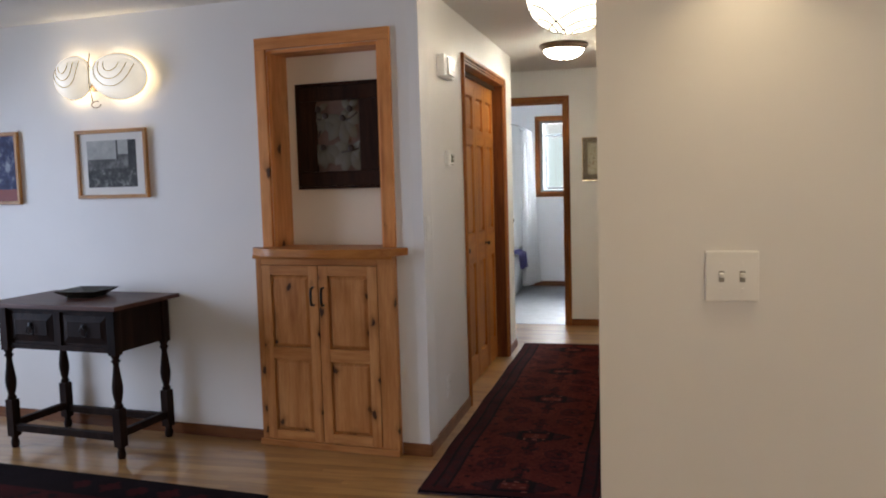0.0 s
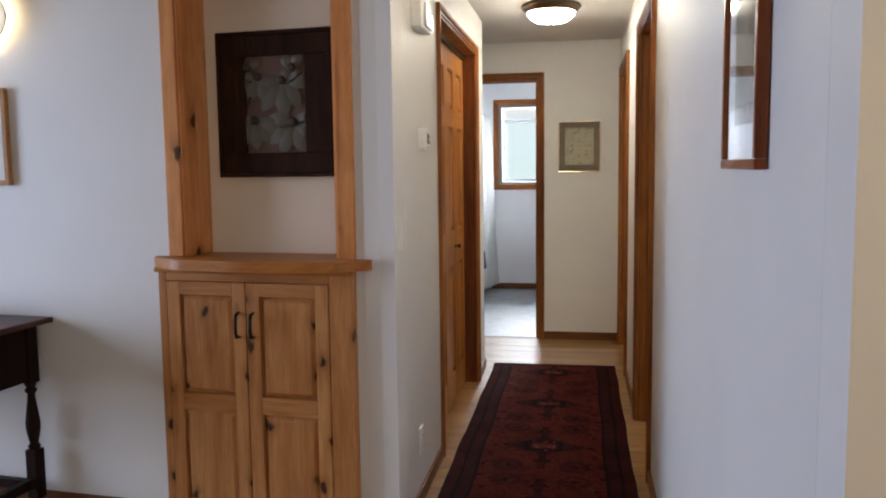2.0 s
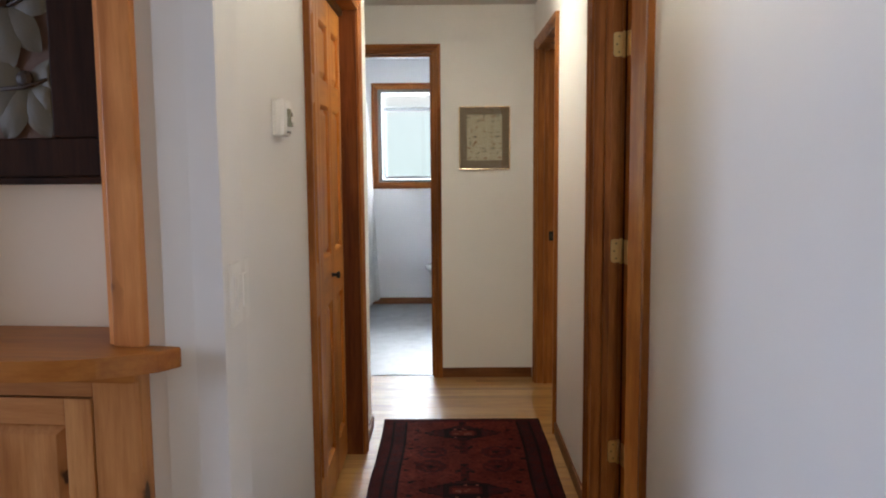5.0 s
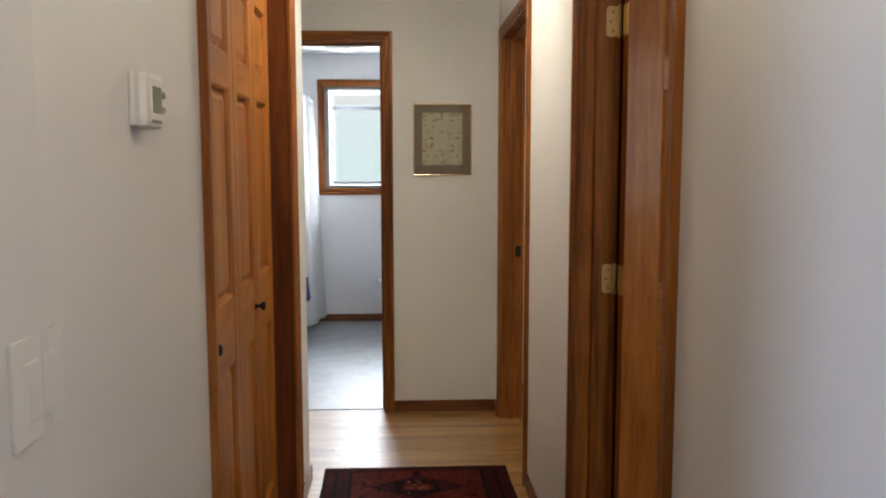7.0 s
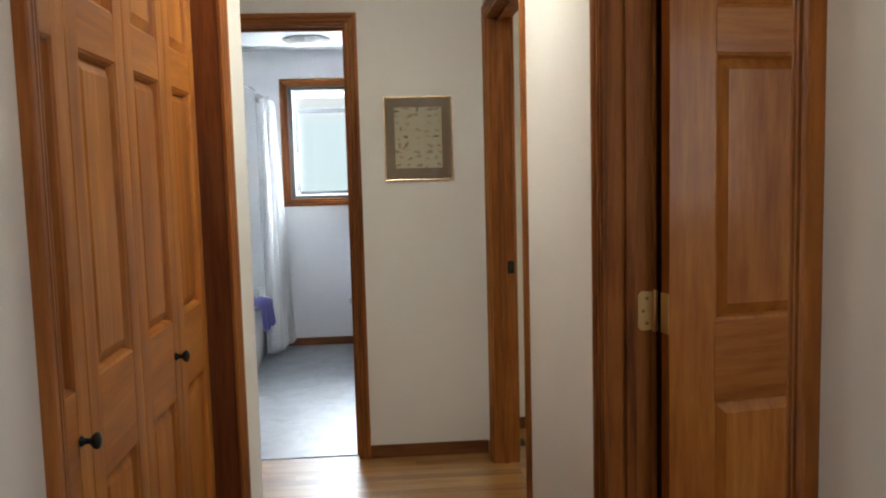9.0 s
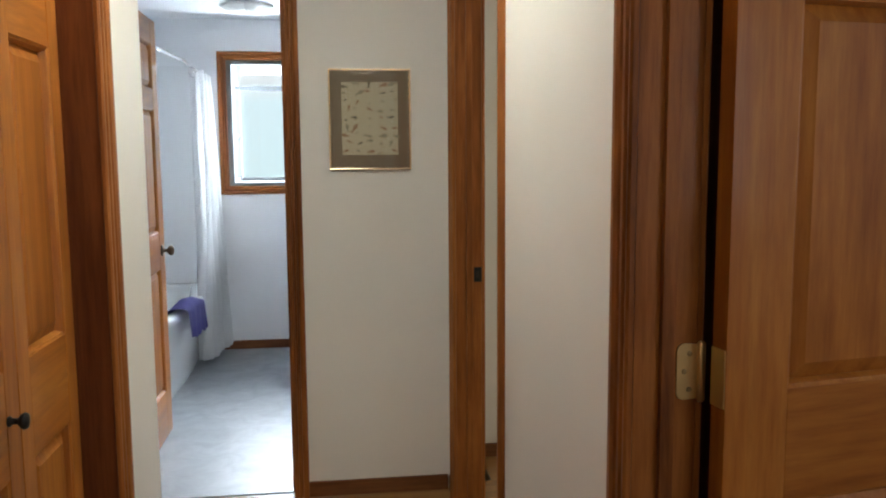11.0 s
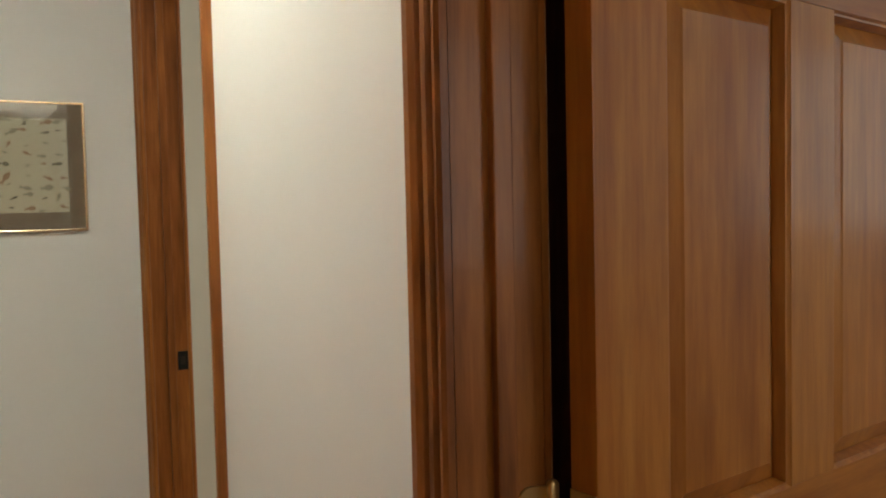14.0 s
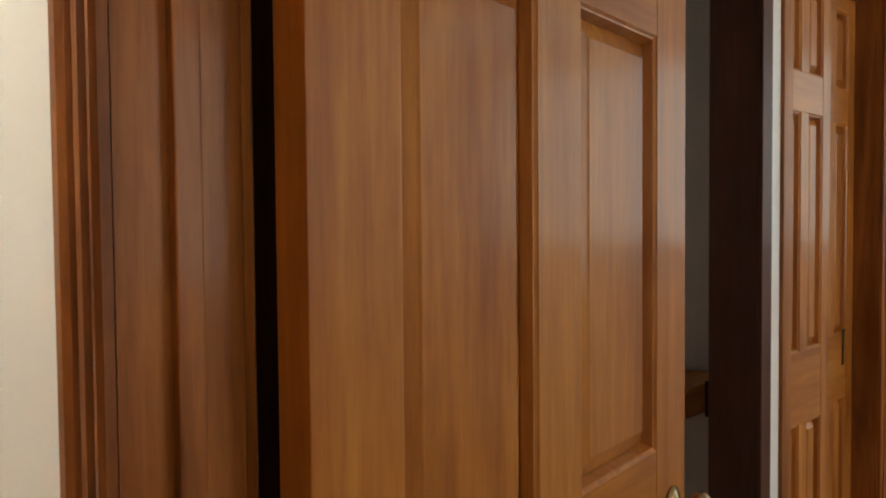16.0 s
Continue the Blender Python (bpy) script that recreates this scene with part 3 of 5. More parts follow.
knob_parts(bath_leaf, .712, .925, 0.0, -1, BRONZE, "dark bronze door knob")

# hall closet: four bifold leaves
lw = (CL[1] - CL[0]) / 4
for i in range(4):
    lf = thing("bifold_door_leaf", "varnished fir bifold closet leaf with three raised panels", "door",
               Matrix(((0, -1, 0, XL - .075), (1, 0, 0, CL[0] + i * lw + .001), (0, 0, 1, 0), (0, 0, 0, 1))), group="hall closet leaves")
    panel_leaf(lf, lw - .003, 2.020, .030, .058, 0, [(.17, .808), (1.000, 1.596), (1.692, 1.915)], (DOOR, DOOR_H), cols=1)
    if i in (0, 2):
        prof = [(.009, 0), (.010, .003), (.006, .007), (.0055, .016), (.012, .021), (.0155, .027), (.014, .032), (.006, .035), (.0001, .0355)]
        part("knob", lathe([(r, -hh) for r, hh in prof], 16, 'y', (lw - .055, 0, .912)), BLACK, lf, "small black iron knob", smooth=True)
part("track", boxes((CL[0], CL[1], .060, .110, HEAD - .004, HEAD + .019)), BRONZE, fr3, "dark metal door track")

# ---- materials of the things ----
CLOTH = material("white curtain cloth", (0.80, 0.80, 0.80), 0.8)
_d = node(CLOTH, "ShaderNodeBsdfDiffuse", Color=(0.88, 0.88, 0.88, 1))
_t = node(CLOTH, "ShaderNodeBsdfTranslucent", Color=(0.88, 0.89, 0.90, 1))
_m = node(CLOTH, "ShaderNodeMixShader")
_m.inputs[0].default_value = 0.40
link(CLOTH, _d.outputs[0], _m.inputs[1])
link(CLOTH, _t.outputs[0], _m.inputs[2])
link(CLOTH, _m.outputs[0], CLOTH.node_tree.nodes["Material Output"].inputs[0])
PURPLE = paint("purple terry", (0.045, 0.036, 0.17), 0.95, 0.8)
PORCELAIN = material("white porcelain", (0.82, 0.83, 0.84), 0.12)
CHROME = material("chrome", (0.75, 0.75, 0.76), 0.12, 1.0)
GOLD = material("champagne gold metal", (0.72, 0.56, 0.36), 0.22, 1.0)
MAT_WHITE = paint("white picture mat", (0.78, 0.76, 0.71), 0.8, 0.05)
MAT_TAUPE = paint("taupe picture mat", (0.155, 0.112, 0.070), 0.8, 0.05)
PRINT = paint("aged cream print", (0.42, 0.37, 0.26), 0.8, 0.05)
INK = material("sepia ink", (0.14, 0.12, 0.08), 0.8)
GREYSLOT = material("switch slot", (0.30, 0.28, 0.25), 0.5)
INK_PALE = material("faded ink", (0.25, 0.225, 0.155), 0.8)
INK_RUST = material("rusty ink", (0.27, 0.17, 0.10), 0.8)
VINYLWHITE = material("pale grey window frame", (0.15, 0.16, 0.165), 0.35)
LCD = material("grey display", (0.22, 0.24, 0.18), 0.25)
MAHOG = wood("red frame wood", (0.22, 0.055, 0.018), (0.32, 0.09, 0.028), (0.40, 0.13, 0.045), 'z', 1.4, 0.28)
LIGHTFRAME = wood("honey frame wood", (0.42, 0.20, 0.07), (0.52, 0.27, 0.10), (0.60, 0.34, 0.14), 'z', 1.4, 0.35)
RELIEFWOOD = wood("dark walnut frame", (0.020, 0.009, 0.005), (0.038, 0.016, 0.009), (0.058, 0.024, 0.012), 'z', 1.2, 0.45, 0.0, 0.0)
PETAL = paint("silver glazed petals", (0.105, 0.087, 0.056), 0.5, 0.5)
RELIEFBACK = paint("russet relief ground", (0.11, 0.055, 0.033), 0.5, 0.6)
SEED = material("dark flower heart", (0.04, 0.022, 0.015), 0.5)
WIRE = material("bronze wire", (0.14, 0.095, 0.05), 0.4, 0.5)
VEIN = material("pale vein wire", (0.36, 0.29, 0.19), 0.5)
DISHMAT = paint("dark green-black ceramic", (0.022, 0.026, 0.020), 0.22, 0.3)
SHELFWOOD = PINE_X
CABPINE = wood("knotty cabinet pine", (0.40, 0.160, 0.048), (0.56, 0.255, 0.086), (0.68, 0.36, 0.140), 'z', 0.7, 0.42, 0.95)
CABPINE_X = wood("cabinet pine lying", (0.40, 0.160, 0.048), (0.56, 0.255, 0.086), (0.68, 0.36, 0.140), 'x', 0.7, 0.4)
PANE = material("picture glass", (1, 1, 1), 0.03)
PANE.node_tree.nodes["Principled BSDF"].inputs["Transmission Weight"].default_value = 1.0
PANE.node_tree.nodes["Principled BSDF"].inputs["IOR"].default_value = 1.36


def photograph(name, tones, scale):
    """Cloudy tones of an old photograph."""
    m = material(name, tones[1], 0.7)
    v = coords(m, (1, 1, 1), per_object=False)
    n = node(m, "ShaderNodeTexNoise", Scale=scale, Detail=7.0, Roughness=0.7)
    link(m, v, n.inputs["Vector"])
    link(m, ramp(m, n.outputs[0], [(0.38, tones[0]), (0.52, tones[1]), (0.66, tones[2])]), m.node_tree.nodes["Principled BSDF"].inputs["Base Color"])
    return m


GREYPHOTO = photograph("grey photograph", ((0.012, 0.012, 0.011), (0.045, 0.045, 0.04), (0.26, 0.26, 0.23)), 30)
SKYPHOTO = photograph("pale photograph sky", ((0.30, 0.30, 0.28), (0.40, 0.40, 0.37), (0.50, 0.50, 0.46)), 9)
MIDPHOTO = photograph("grey photograph hills", ((0.03, 0.03, 0.027), (0.09, 0.088, 0.08), (0.22, 0.215, 0.20)), 16)
DARKPHOTO = photograph("dark photograph wall", ((0.010, 0.010, 0.009), (0.022, 0.021, 0.020), (0.05, 0.05, 0.045)), 20)
SEPIAPHOTO = photograph("sepia photograph", ((0.07, 0.055, 0.035), (0.16, 0.13, 0.09), (0.33, 0.28, 0.20)), 14)
BLUEPHOTO = photograph("blue poster", ((0.01, 0.015, 0.06), (0.03, 0.04, 0.12), (0.30, 0.33, 0.40)), 12)
REDPRINT = paint("brick red print", (0.22, 0.03, 0.02), 0.6)


# ---- living room wall: niche, counter and cabinet ----
niche = thing("display_niche", "knotty pine framed display niche set in the white wall", "niche", LIV)
for x, s in ((-0.83, -1), (-0.20, 1)):
    part("side_casing", boxes((x, x + s * .060, -.020, .001, 1.046, 2.055), bevel=.003), PINE, niche)
part("head_casing", boxes((-.890, -.140, -.021, .001, 2.0555, 2.115), bevel=.003), PINE_X, niche)
part("side_board", boxes((-.8305, -.812, .001, .164, 1.046, 2.0545)), PINE, niche, "knotty pine reveal board")
part("side_board", boxes((-.218, -.1995, .001, .164, 1.046, 2.0545)), PINE, niche, "knotty pine reveal board")
part("head_board", boxes((-.8115, -.2185, .001, .164, 2.037, 2.0545)), PINE_X, niche)

outline = []
for i in range(41):                      # front edge, bowed forward between two rounded ears
    u = i / 40
    x = -.958 + u * .878
    e = min(u, 1 - u)
    v = -.052 - .062 * (1 - math.exp(-(e / .10) ** 2)) - .034 * math.sin(math.pi * u) ** 2 + .002 * math.sin(u * 23)
    if e < .03:
        v += (.03 - e) * 1.5
    outline.append((x, v))
outline += [(-.080, -.0015), (-.1995, -.0015), (-.1995, .1635), (-.8305, .1635), (-.8305, -.0015), (-.958, -.0015)]
counter = thing("niche_counter", "reddish pine counter slab with bowed front edge under the niche", "counter", LIV)
part("slab", slab(outline, 1.008, 1.0455, .006), PINE_TOP, counter)
part("cove_strip", boxes((-.930, -.140, -.066, -.046, .990, 1.0075), bevel=.004), PINE_TOP, counter, "pine moulding strip under the slab")

cab = thing("niche_cabinet", "knotty pine two-door cabinet built into the wall", "cabinet", LIV)
part("body", boxes((-.912, -.155, -.002, .150, .002, 1.0)), CABPINE, cab)
FV = -.045
part("face_stile", boxes((-.925, -.893, FV, -.003, .0, 1.007), bevel=.002), CABPINE, cab)
part("face_stile", boxes((-.232, -.142, FV, -.003, .0, 1.007), bevel=.002), CABPINE, cab)
part("top_rail", boxes((-.8925, -.2325, FV + .001, -.003, .958, 1.007), bevel=.002), CABPINE_X, cab)
part("plinth", boxes((-.935, -.138, FV - .012, FV, .0, .034), bevel=.003), CABPINE_X, cab)
for x0, x1, hx in ((-.890, -.565, -.592), (-.560, -.235, -.533)):
    w = x1 - x0
    dr = part("cabinet_door", boxes((x0, x1, FV + .0185, FV + .0195, .036, .955)), CABPINE, cab, "knotty pine cabinet door with two raised panels")
    F = FV - .002
    st = .052
    for a, b in ((x0, x0 + st), (x1 - st, x1)):
        part("stile", boxes((a, b, F, FV + .018, .036, .955), bevel=.002), CABPINE, dr)
    for a, b in ((.036, .085), (.462, .528), (.905, .955)):
        part("rail", boxes((x0 + st + .0004, x1 - st - .0004, F + .0004, FV + .018, a, b), bevel=.0015), CABPINE_X, dr)
    for a, b in ((.085, .462), (.528, .905)):
        part("panel", raised_panel(x0 + st + .001, x1 - st - .001, a + .001, b - .001, F + .002, .016, .017), CABPINE, dr)
    pts = [(hx, F, .752), (hx, F - .022, .756), (hx, F - .028, .775), (hx, F - .028, .82), (hx, F - .022, .839), (hx, F, .843)]
    part("pull", tube(pts, .0062, 8), BLACK, dr, "black wrought iron pull", smooth=True)

# relief picture hanging in the niche
rel = thing("relief_picture", "dark walnut framed flower relief in silver tones", "picture", LIV @ pose(-.502, .110, 1.613))
W2, H2 = .236, .273
for a in ((-W2, W2, 0, .048, H2 - .014, H2), (-W2, W2, 0, .048, -H2, -H2 + .014), (-W2, -W2 + .014, 0, .048, -H2 + .0145, H2 - .0145), (W2 - .014, W2, 0, .048, -H2 + .0145, H2 - .0145)):
    part("outer_frame", boxes(a, bevel=.003), RELIEFWOOD, rel)
for a in ((-W2 + .0145, W2 - .0145, .010, .04, .182, H2 - .0145), (-W2 + .0145, W2 - .0145, .010, .04, -H2 + .0145, -.182),
          (-W2 + .0145, -.124, .010, .04, -.1815, .1815), (.124, W2 - .0145, .010, .04, -.1815, .1815)):
    part("inner_frame", boxes(a, bevel=.004), RELIEFWOOD, rel)
part("relief_ground", boxes((-.1235, .1235, .024, .04, -.1815, .1815)), RELIEFBACK, rel, "russet relief ground")


def petal_mesh(cx, cz, ang, length, width, y=.024):
    bm = bmesh.new()
    rows = []
    for i in range(9):
        u = i / 8
        half = width * (math.sin(math.pi * min(1, u * .93 + .05)) ** .75)
        row = []
        for k in range(5):
            s = (k - 2) / 2
            lx, lz = u * length, s * half
            h = .013 * math.sin(math.pi * u) * (1 - .55 * s * s) + .004 * u - .004 * (1 - abs(s)) * u
            px_, pz_ = cx + lx * math.cos(ang) - lz * math.sin(ang), cz + lx * math.sin(ang) + lz * math.cos(ang)
            row.append(bm.verts.new((max(-.123, min(.123, px_)), y - h, max(-.181, min(.181, pz_)))))
        rows.append(row)
    for a, b in zip(rows, rows[1:]):
        for k in range(4):
            bm.faces.new((a[k], a[k + 1], b[k + 1], b[k]))
    return bm


rng = random.Random(5)
for cx, cz, n, L0, spread in ((.030, .085, 5, .125, 1.5), (-.070, .100, 4, .105, 1.3), (-.090, -.062, 5, .120, 1.4), (.070, -.070, 6, .115, 1.7), (.070, .130, 4, .075, 2.6), (-.110, .135, 3, .06, 2.0)):
    for i in range(n):
        a = -math.pi / 2 + (i / (n - 1) - .5) * 2 * spread + rng.uniform(-.12, .12)
        part("petal", petal_mesh(cx, cz, a, L0 * rng.uniform(.85, 1.12), L0 * .27, .024 - .001 * (i % 3)), PETAL, rel, smooth=True)
    part("flower_heart", lathe([(.017, .020), (.017, .010), (.011, .003), (.0001, .001)], 10, 'y', (cx, 0, cz + .004)), SEED, rel)
for (x0, z0), (x1, z1) in (((.045, .075), (.115, .115)), ((-.120, .095), (-.095, .088)), ((.02, -.085), (.118, -.068)), ((-.118, -.01), (-.10, .03))):
    part("stem", tube([(x0, .012, z0), ((x0 + x1) / 2, .010, (z0 + z1) / 2 - .006), (x1, .012, z1)], .004, 6), SEED, rel, smooth=True)


def framed(name, label, M, w, h, bar, depth, frame_mat, mat_mat, image, inset, glass=True):
    """A framed picture: centre at M, facing local -y, back on the wall at y = 0."""
    th = thing(name, label, "picture", M)
    for a in ((-w / 2, w / 2, -depth, -.001, h / 2 - bar, h / 2), (-w / 2, w / 2, -depth, -.001, -h / 2, -h / 2 + bar)):
        part("frame_rail", boxes(a, bevel=min(.003, bar * .25)), frame_mat, th)
    for a in ((-w / 2, -w / 2 + bar, -depth + .0005, -.001, -h / 2 + bar + .0003, h / 2 - bar - .0003), (w / 2 - bar, w / 2, -depth + .0005, -.001, -h / 2 + bar + .0003, h / 2 - bar - .0003)):
        part("frame_stile", boxes(a, bevel=min(.003, bar * .25)), frame_mat, th)
    part("mat", boxes((-w / 2 + bar * .6, w / 2 - bar * .6, -depth * .45, -.002, -h / 2 + bar * .6, h / 2 - bar * .6)), mat_mat, th)
    il, ir, ib, it = inset
    for (x0, x1, z0, z1), m_ in image:
        X0, X1 = -w / 2 + il, w / 2 - ir
        Z0, Z1 = -h / 2 + ib, h / 2 - it
        part("print", boxes((X0 + (X1 - X0) * x0, X0 + (X1 - X0) * x1, -depth * .45 - .001, -depth * .45 + .001, Z0 + (Z1 - Z0) * z0, Z0 + (Z1 - Z0) * z1)), m_, th)
    if glass:
        g = part("glass", boxes((-w / 2 + bar * .7, w / 2 - bar * .7, -depth * .72, -depth * .72 + .002, -h / 2 + bar * .7, h / 2 - bar * .7)), PANE, th)
        g.visible_shadow = False
    return th


framed("photograph", "old grey street photograph in honey wood frame with white mat", LIV @ pose(-1.841, -.002, 1.510), .488, .382, .020, .024, LIGHTFRAME, MAT_WHITE,
       [((0, 1, 0, .40), GREYPHOTO), ((0, .84, .40, .60), MIDPHOTO), ((0, .60, .60, 1), SKYPHOTO), ((.60, .635, .60, 1), DARKPHOTO),
        ((.635, .84, .70, 1), SKYPHOTO), ((.635, .84, .60, .70), MIDPHOTO), ((.84, 1, .40, 1), DARKPHOTO)], (.074, .076, .062, .060), glass=False)
framed("poster", "blue and brick-red poster in honey wood frame", LIV @ pose(-2.735, -.002, 1.507), .44, .423, .020, .024, LIGHTFRAME, REDPRINT,
       [((0, 1, .16, 1), BLUEPHOTO)], (.022, .022, .03, .024), glass=False)


# ---- leaf lamps ----
def shell(w, h, depth, ang, steps=12):
    """Half an egg, open behind: x across, z up, bulging to -y."""
    bm = bmesh.new()
    grid = []
    for i in range(steps + 1):
        a = math.pi * i / steps
        row = []
        for k in range(steps + 1):
            b = math.pi * k / steps
            x, z, y = w * math.cos(a), h * math.sin(a) * math.cos(b), -depth * math.sin(a) * math.sin(b)
            row.append(bm.verts.new((x * math.cos(ang) - z * math.sin(ang), y, x * math.sin(ang) + z * math.cos(ang))))
        grid.append(row)
    for p, q in zip(grid, grid[1:]):
        for k in range(steps):
            bm.faces.new((p[k], p[k + 1], q[k + 1], q[k]))
    bmesh.ops.remove_doubles(bm, verts=bm.verts[:], dist=1e-4)
    return bm


def leaf_sconce(M):
    th = thing("wall_sconce", "lit cloth wall sconce of two leaf lobes with bronze wire veins", "wall lamp", M, group="leaf wall sconces")
    for cx, cz, w, h, ang in ((-.185, .015, .125, .118, .22), (.120, .005, .185, .122, -.10)):
        bm = shell(w, h, .085, ang)
        bmesh.ops.transform(bm, matrix=Matrix.Translation((cx, -.046, cz)), verts=bm.verts[:])
        sh = part("shade", bm, SHADEGLOW, th, "glowing cream cloth shade lobe", smooth=True)
        rim = [(cx + w * math.cos(a) * math.cos(ang) - h * math.sin(a) * math.sin(ang), -.048, cz + w * math.cos(a) * math.sin(ang) + h * math.sin(a) * math.cos(ang)) for a in [2 * math.pi * k / 36 for k in range(37)]]
        part("rim_wire", tube(rim, .0028, 6), WIRE, sh, "bronze wire rim", smooth=True)
        for f in (.30, .55, .78):
            pts = []
            for k in range(19):
                a = math.pi + math.pi * k / 18
                x, z = f * w * math.cos(a) * .9, h * (.62 - .05) + f * h * 1.35 * math.sin(a)
                r2 = 1 - (x / w) ** 2 - (z / h) ** 2
                y = -.085 * math.sqrt(max(.02, r2)) - .047
                pts.append((cx + x * math.cos(ang) - z * math.sin(ang), y, cz + x * math.sin(ang) + z * math.cos(ang)))
            part("vein", tube(pts, .0024, 5), VEIN, sh, smooth=True)
    tail = [(-.075 + .035 * math.cos(a) + .02 * (a / 6), -.02 - .01 * a / 6, -.135 - .018 * math.sin(a)) for a in [k * .5 for k in range(11)]]
    part("tail_wire", tube(tail, .0028, 6), WIRE, th, smooth=True)
    stem = [(-.070, -.05, .14), (-.062, -.075, .06), (-.066, -.07, -.04), (-.085, -.03, -.12)]
    part("stem_wire", tube(stem, .003, 6), WIRE, th, smooth=True)
    part("back_plate", boxes((-.10, .02, -.022, -.001, -.06, .06), bevel=.003), BRONZE, th)
    return th


leaf_sconce(LIV @ pose(-1.845, -.002, 1.975))
leaf_sconce(pose(0.45, 2.099, 2.01))

# hanging leaf shade at the mouth of the hall
hs = thing("ceiling_shade", "lit cloth ceiling lamp bowl with bronze wire veins", "ceiling lamp", pose(-.21, 4.0, TOP))
prof = [(.02, -.285), (.09, -.270), (.15, -.235), (.192, -.18), (.205, -.12), (.195, -.07)]
bm = lathe(prof[::-1], 28)
bmesh.ops.delete(bm, geom=[f for f in bm.faces if len(f.verts) > 4], context='FACES_ONLY')
sh = part("shade", bm, SHADEGLOW2, hs, "glowing cream cloth bowl", smooth=True)
for ex, ey, rx, ry in ((.045, .0, .145, .165), (.05, .01, .100, .120), (.055, .02, .058, .075), (-.105, -.02, .080, .125), (-.105, -.02, .045, .080)):
    pts = []                             # leaf outlines and veins lying on the cloth
    for i in range(31):
        a = 2 * math.pi * i / 30
        x, y = ex + rx * math.cos(a), ey + ry * math.sin(a)
        r = min(.204, math.hypot(x, y))
        z = np.interp(r, [p[0] for p in prof[:5]], [p[1] for p in prof[:5]])
        pts.append((x, y, z - .003))
    part("vein_wire", tube(pts, .0045, 6), WIRE, sh, smooth=True)
part("stem", lathe([(.008, -.27), (.008, -.02), (.05, -.018), (.055, -.001)], 16), BRONZE, hs, smooth=True)
part("lamp_glass", lathe([(.0001, -.20), (.03, -.19), (.042, -.16), (.03, -.12), (.012, -.10)], 14), SHADEBULB, hs, smooth=True)

# flush dome lamp of the hall
dome = thing("dome_lamp", "lit white glass dome ceiling lamp with bronze rim", "ceiling lamp", pose(-.458, 6.13, TOP))
part("rim", lathe([(.10, 0), (.172, -.004), (.178, -.016), (.165, -.030), (.150, -.044), (.143, -.046), (.10, -.03)], 36), BRONZE, dome, "bronze rim", smooth=True)
part("glass", lathe([(.143, -.045), (.138, -.060), (.120, -.080), (.090, -.096), (.050, -.106), (.012, -.109)], 32), LAMPGLASS, dome, "lit white glass dome", smooth=True)
part("finial", lathe([(.012, -.107), (.013, -.112), (.006, -.119), (.0001, -.121)], 12), BRONZE, dome, smooth=True)

# ---- side table with its dish ----
tab = thing("side_table", "dark oak side table with two drawers, turned legs and stretchers", "table", LIV @ pose(-1.868, -.258, 0))
part("tabletop", slab([(-.432, -.262), (.432, -.262), (.432, .242), (-.432, .242)], .772, .794, .006), DARK_TOP, tab, "red-brown polished table top")
LEG = [(.018, .0), (.021, .012), (.022, .03), (.016, .05), (.021, .062)]
TURN_ = [(.020, .262), (.024, .275), (.016, .288), (.021, .31), (.027, .345), (.028, .37), (.022, .42), (.016, .465), (.014, .490), (.022, .500), (.023, .508), (.015, .516), (.022, .526), (.022, .535)]
for x in (-.355, .355):
    for y in (-.185, .185):
        lg = part("leg", lathe(TURN_, 16, 'z', (x, y, 0)), DARK, tab, "turned dark oak leg", smooth=True)
        part("block", boxes((x - .025, x + .025, y - .025, y + .025, .062, .263), bevel=.004), DARK, lg)
        part("foot", lathe(LEG, 14, 'z', (x, y, 0)), DARK, lg, smooth=True)
        part("corner_post", boxes((x - .025, x + .025, y - .025, y + .025, .534, .771), bevel=.003), DARK, lg)
for y in (-.185, .185):
    part("stretcher", boxes((-.329, .329, y - .016, y + .016, .092, .130), bevel=.003), DARK, tab)
for x in (-.355, .355):
    part("stretcher", boxes((x - .016, x + .016, -.159, .159, .110, .148), bevel=.003), DARK, tab)
    part("side_apron", boxes((x - .012, x + .012, -.159, .159, .545, .771)), DARK, tab)
part("back_apron", boxes((-.329, .329, .173, .197, .545, .771)), DARK, tab)
part("front_rail", boxes((-.329, .329, -.197, -.17, .545, .572)), DARK, tab)
part("front_rail", boxes((-.329, .329, -.197, -.17, .748, .771)), DARK, tab)
part("center_post", boxes((-.022, .022, -.198, -.17, .5725, .7475)), DARK, tab)
for x0, x1 in ((-.328, -.0225), (.0225, .328)):
    dr = part("drawer", boxes((x0, x1, -.188, -.10, .5735, .7465)), DARK, tab, "drawer with bevelled front")
    part("drawer_front", raised_panel(x0 + .012, x1 - .012, .588, .732, -.199, .010), DARK, dr)
    cx = (x0 + x1) / 2
    part("drop_handle", tube([(cx + .022 * math.sin(a), -.206 - .004 * math.cos(a), .672 - .024 * (1 - math.cos(a))) for a in [2 * math.pi * k / 20 for k in range(21)]], .003, 6), BLACK, dr, "black iron ring pull", smooth=True)
    part("handle_plate", lathe([(.014, -.199), (.014, -.203), (.006, -.208), (.0001, -.209)], 12, 'y', (cx, 0, .676)), BLACK, dr)

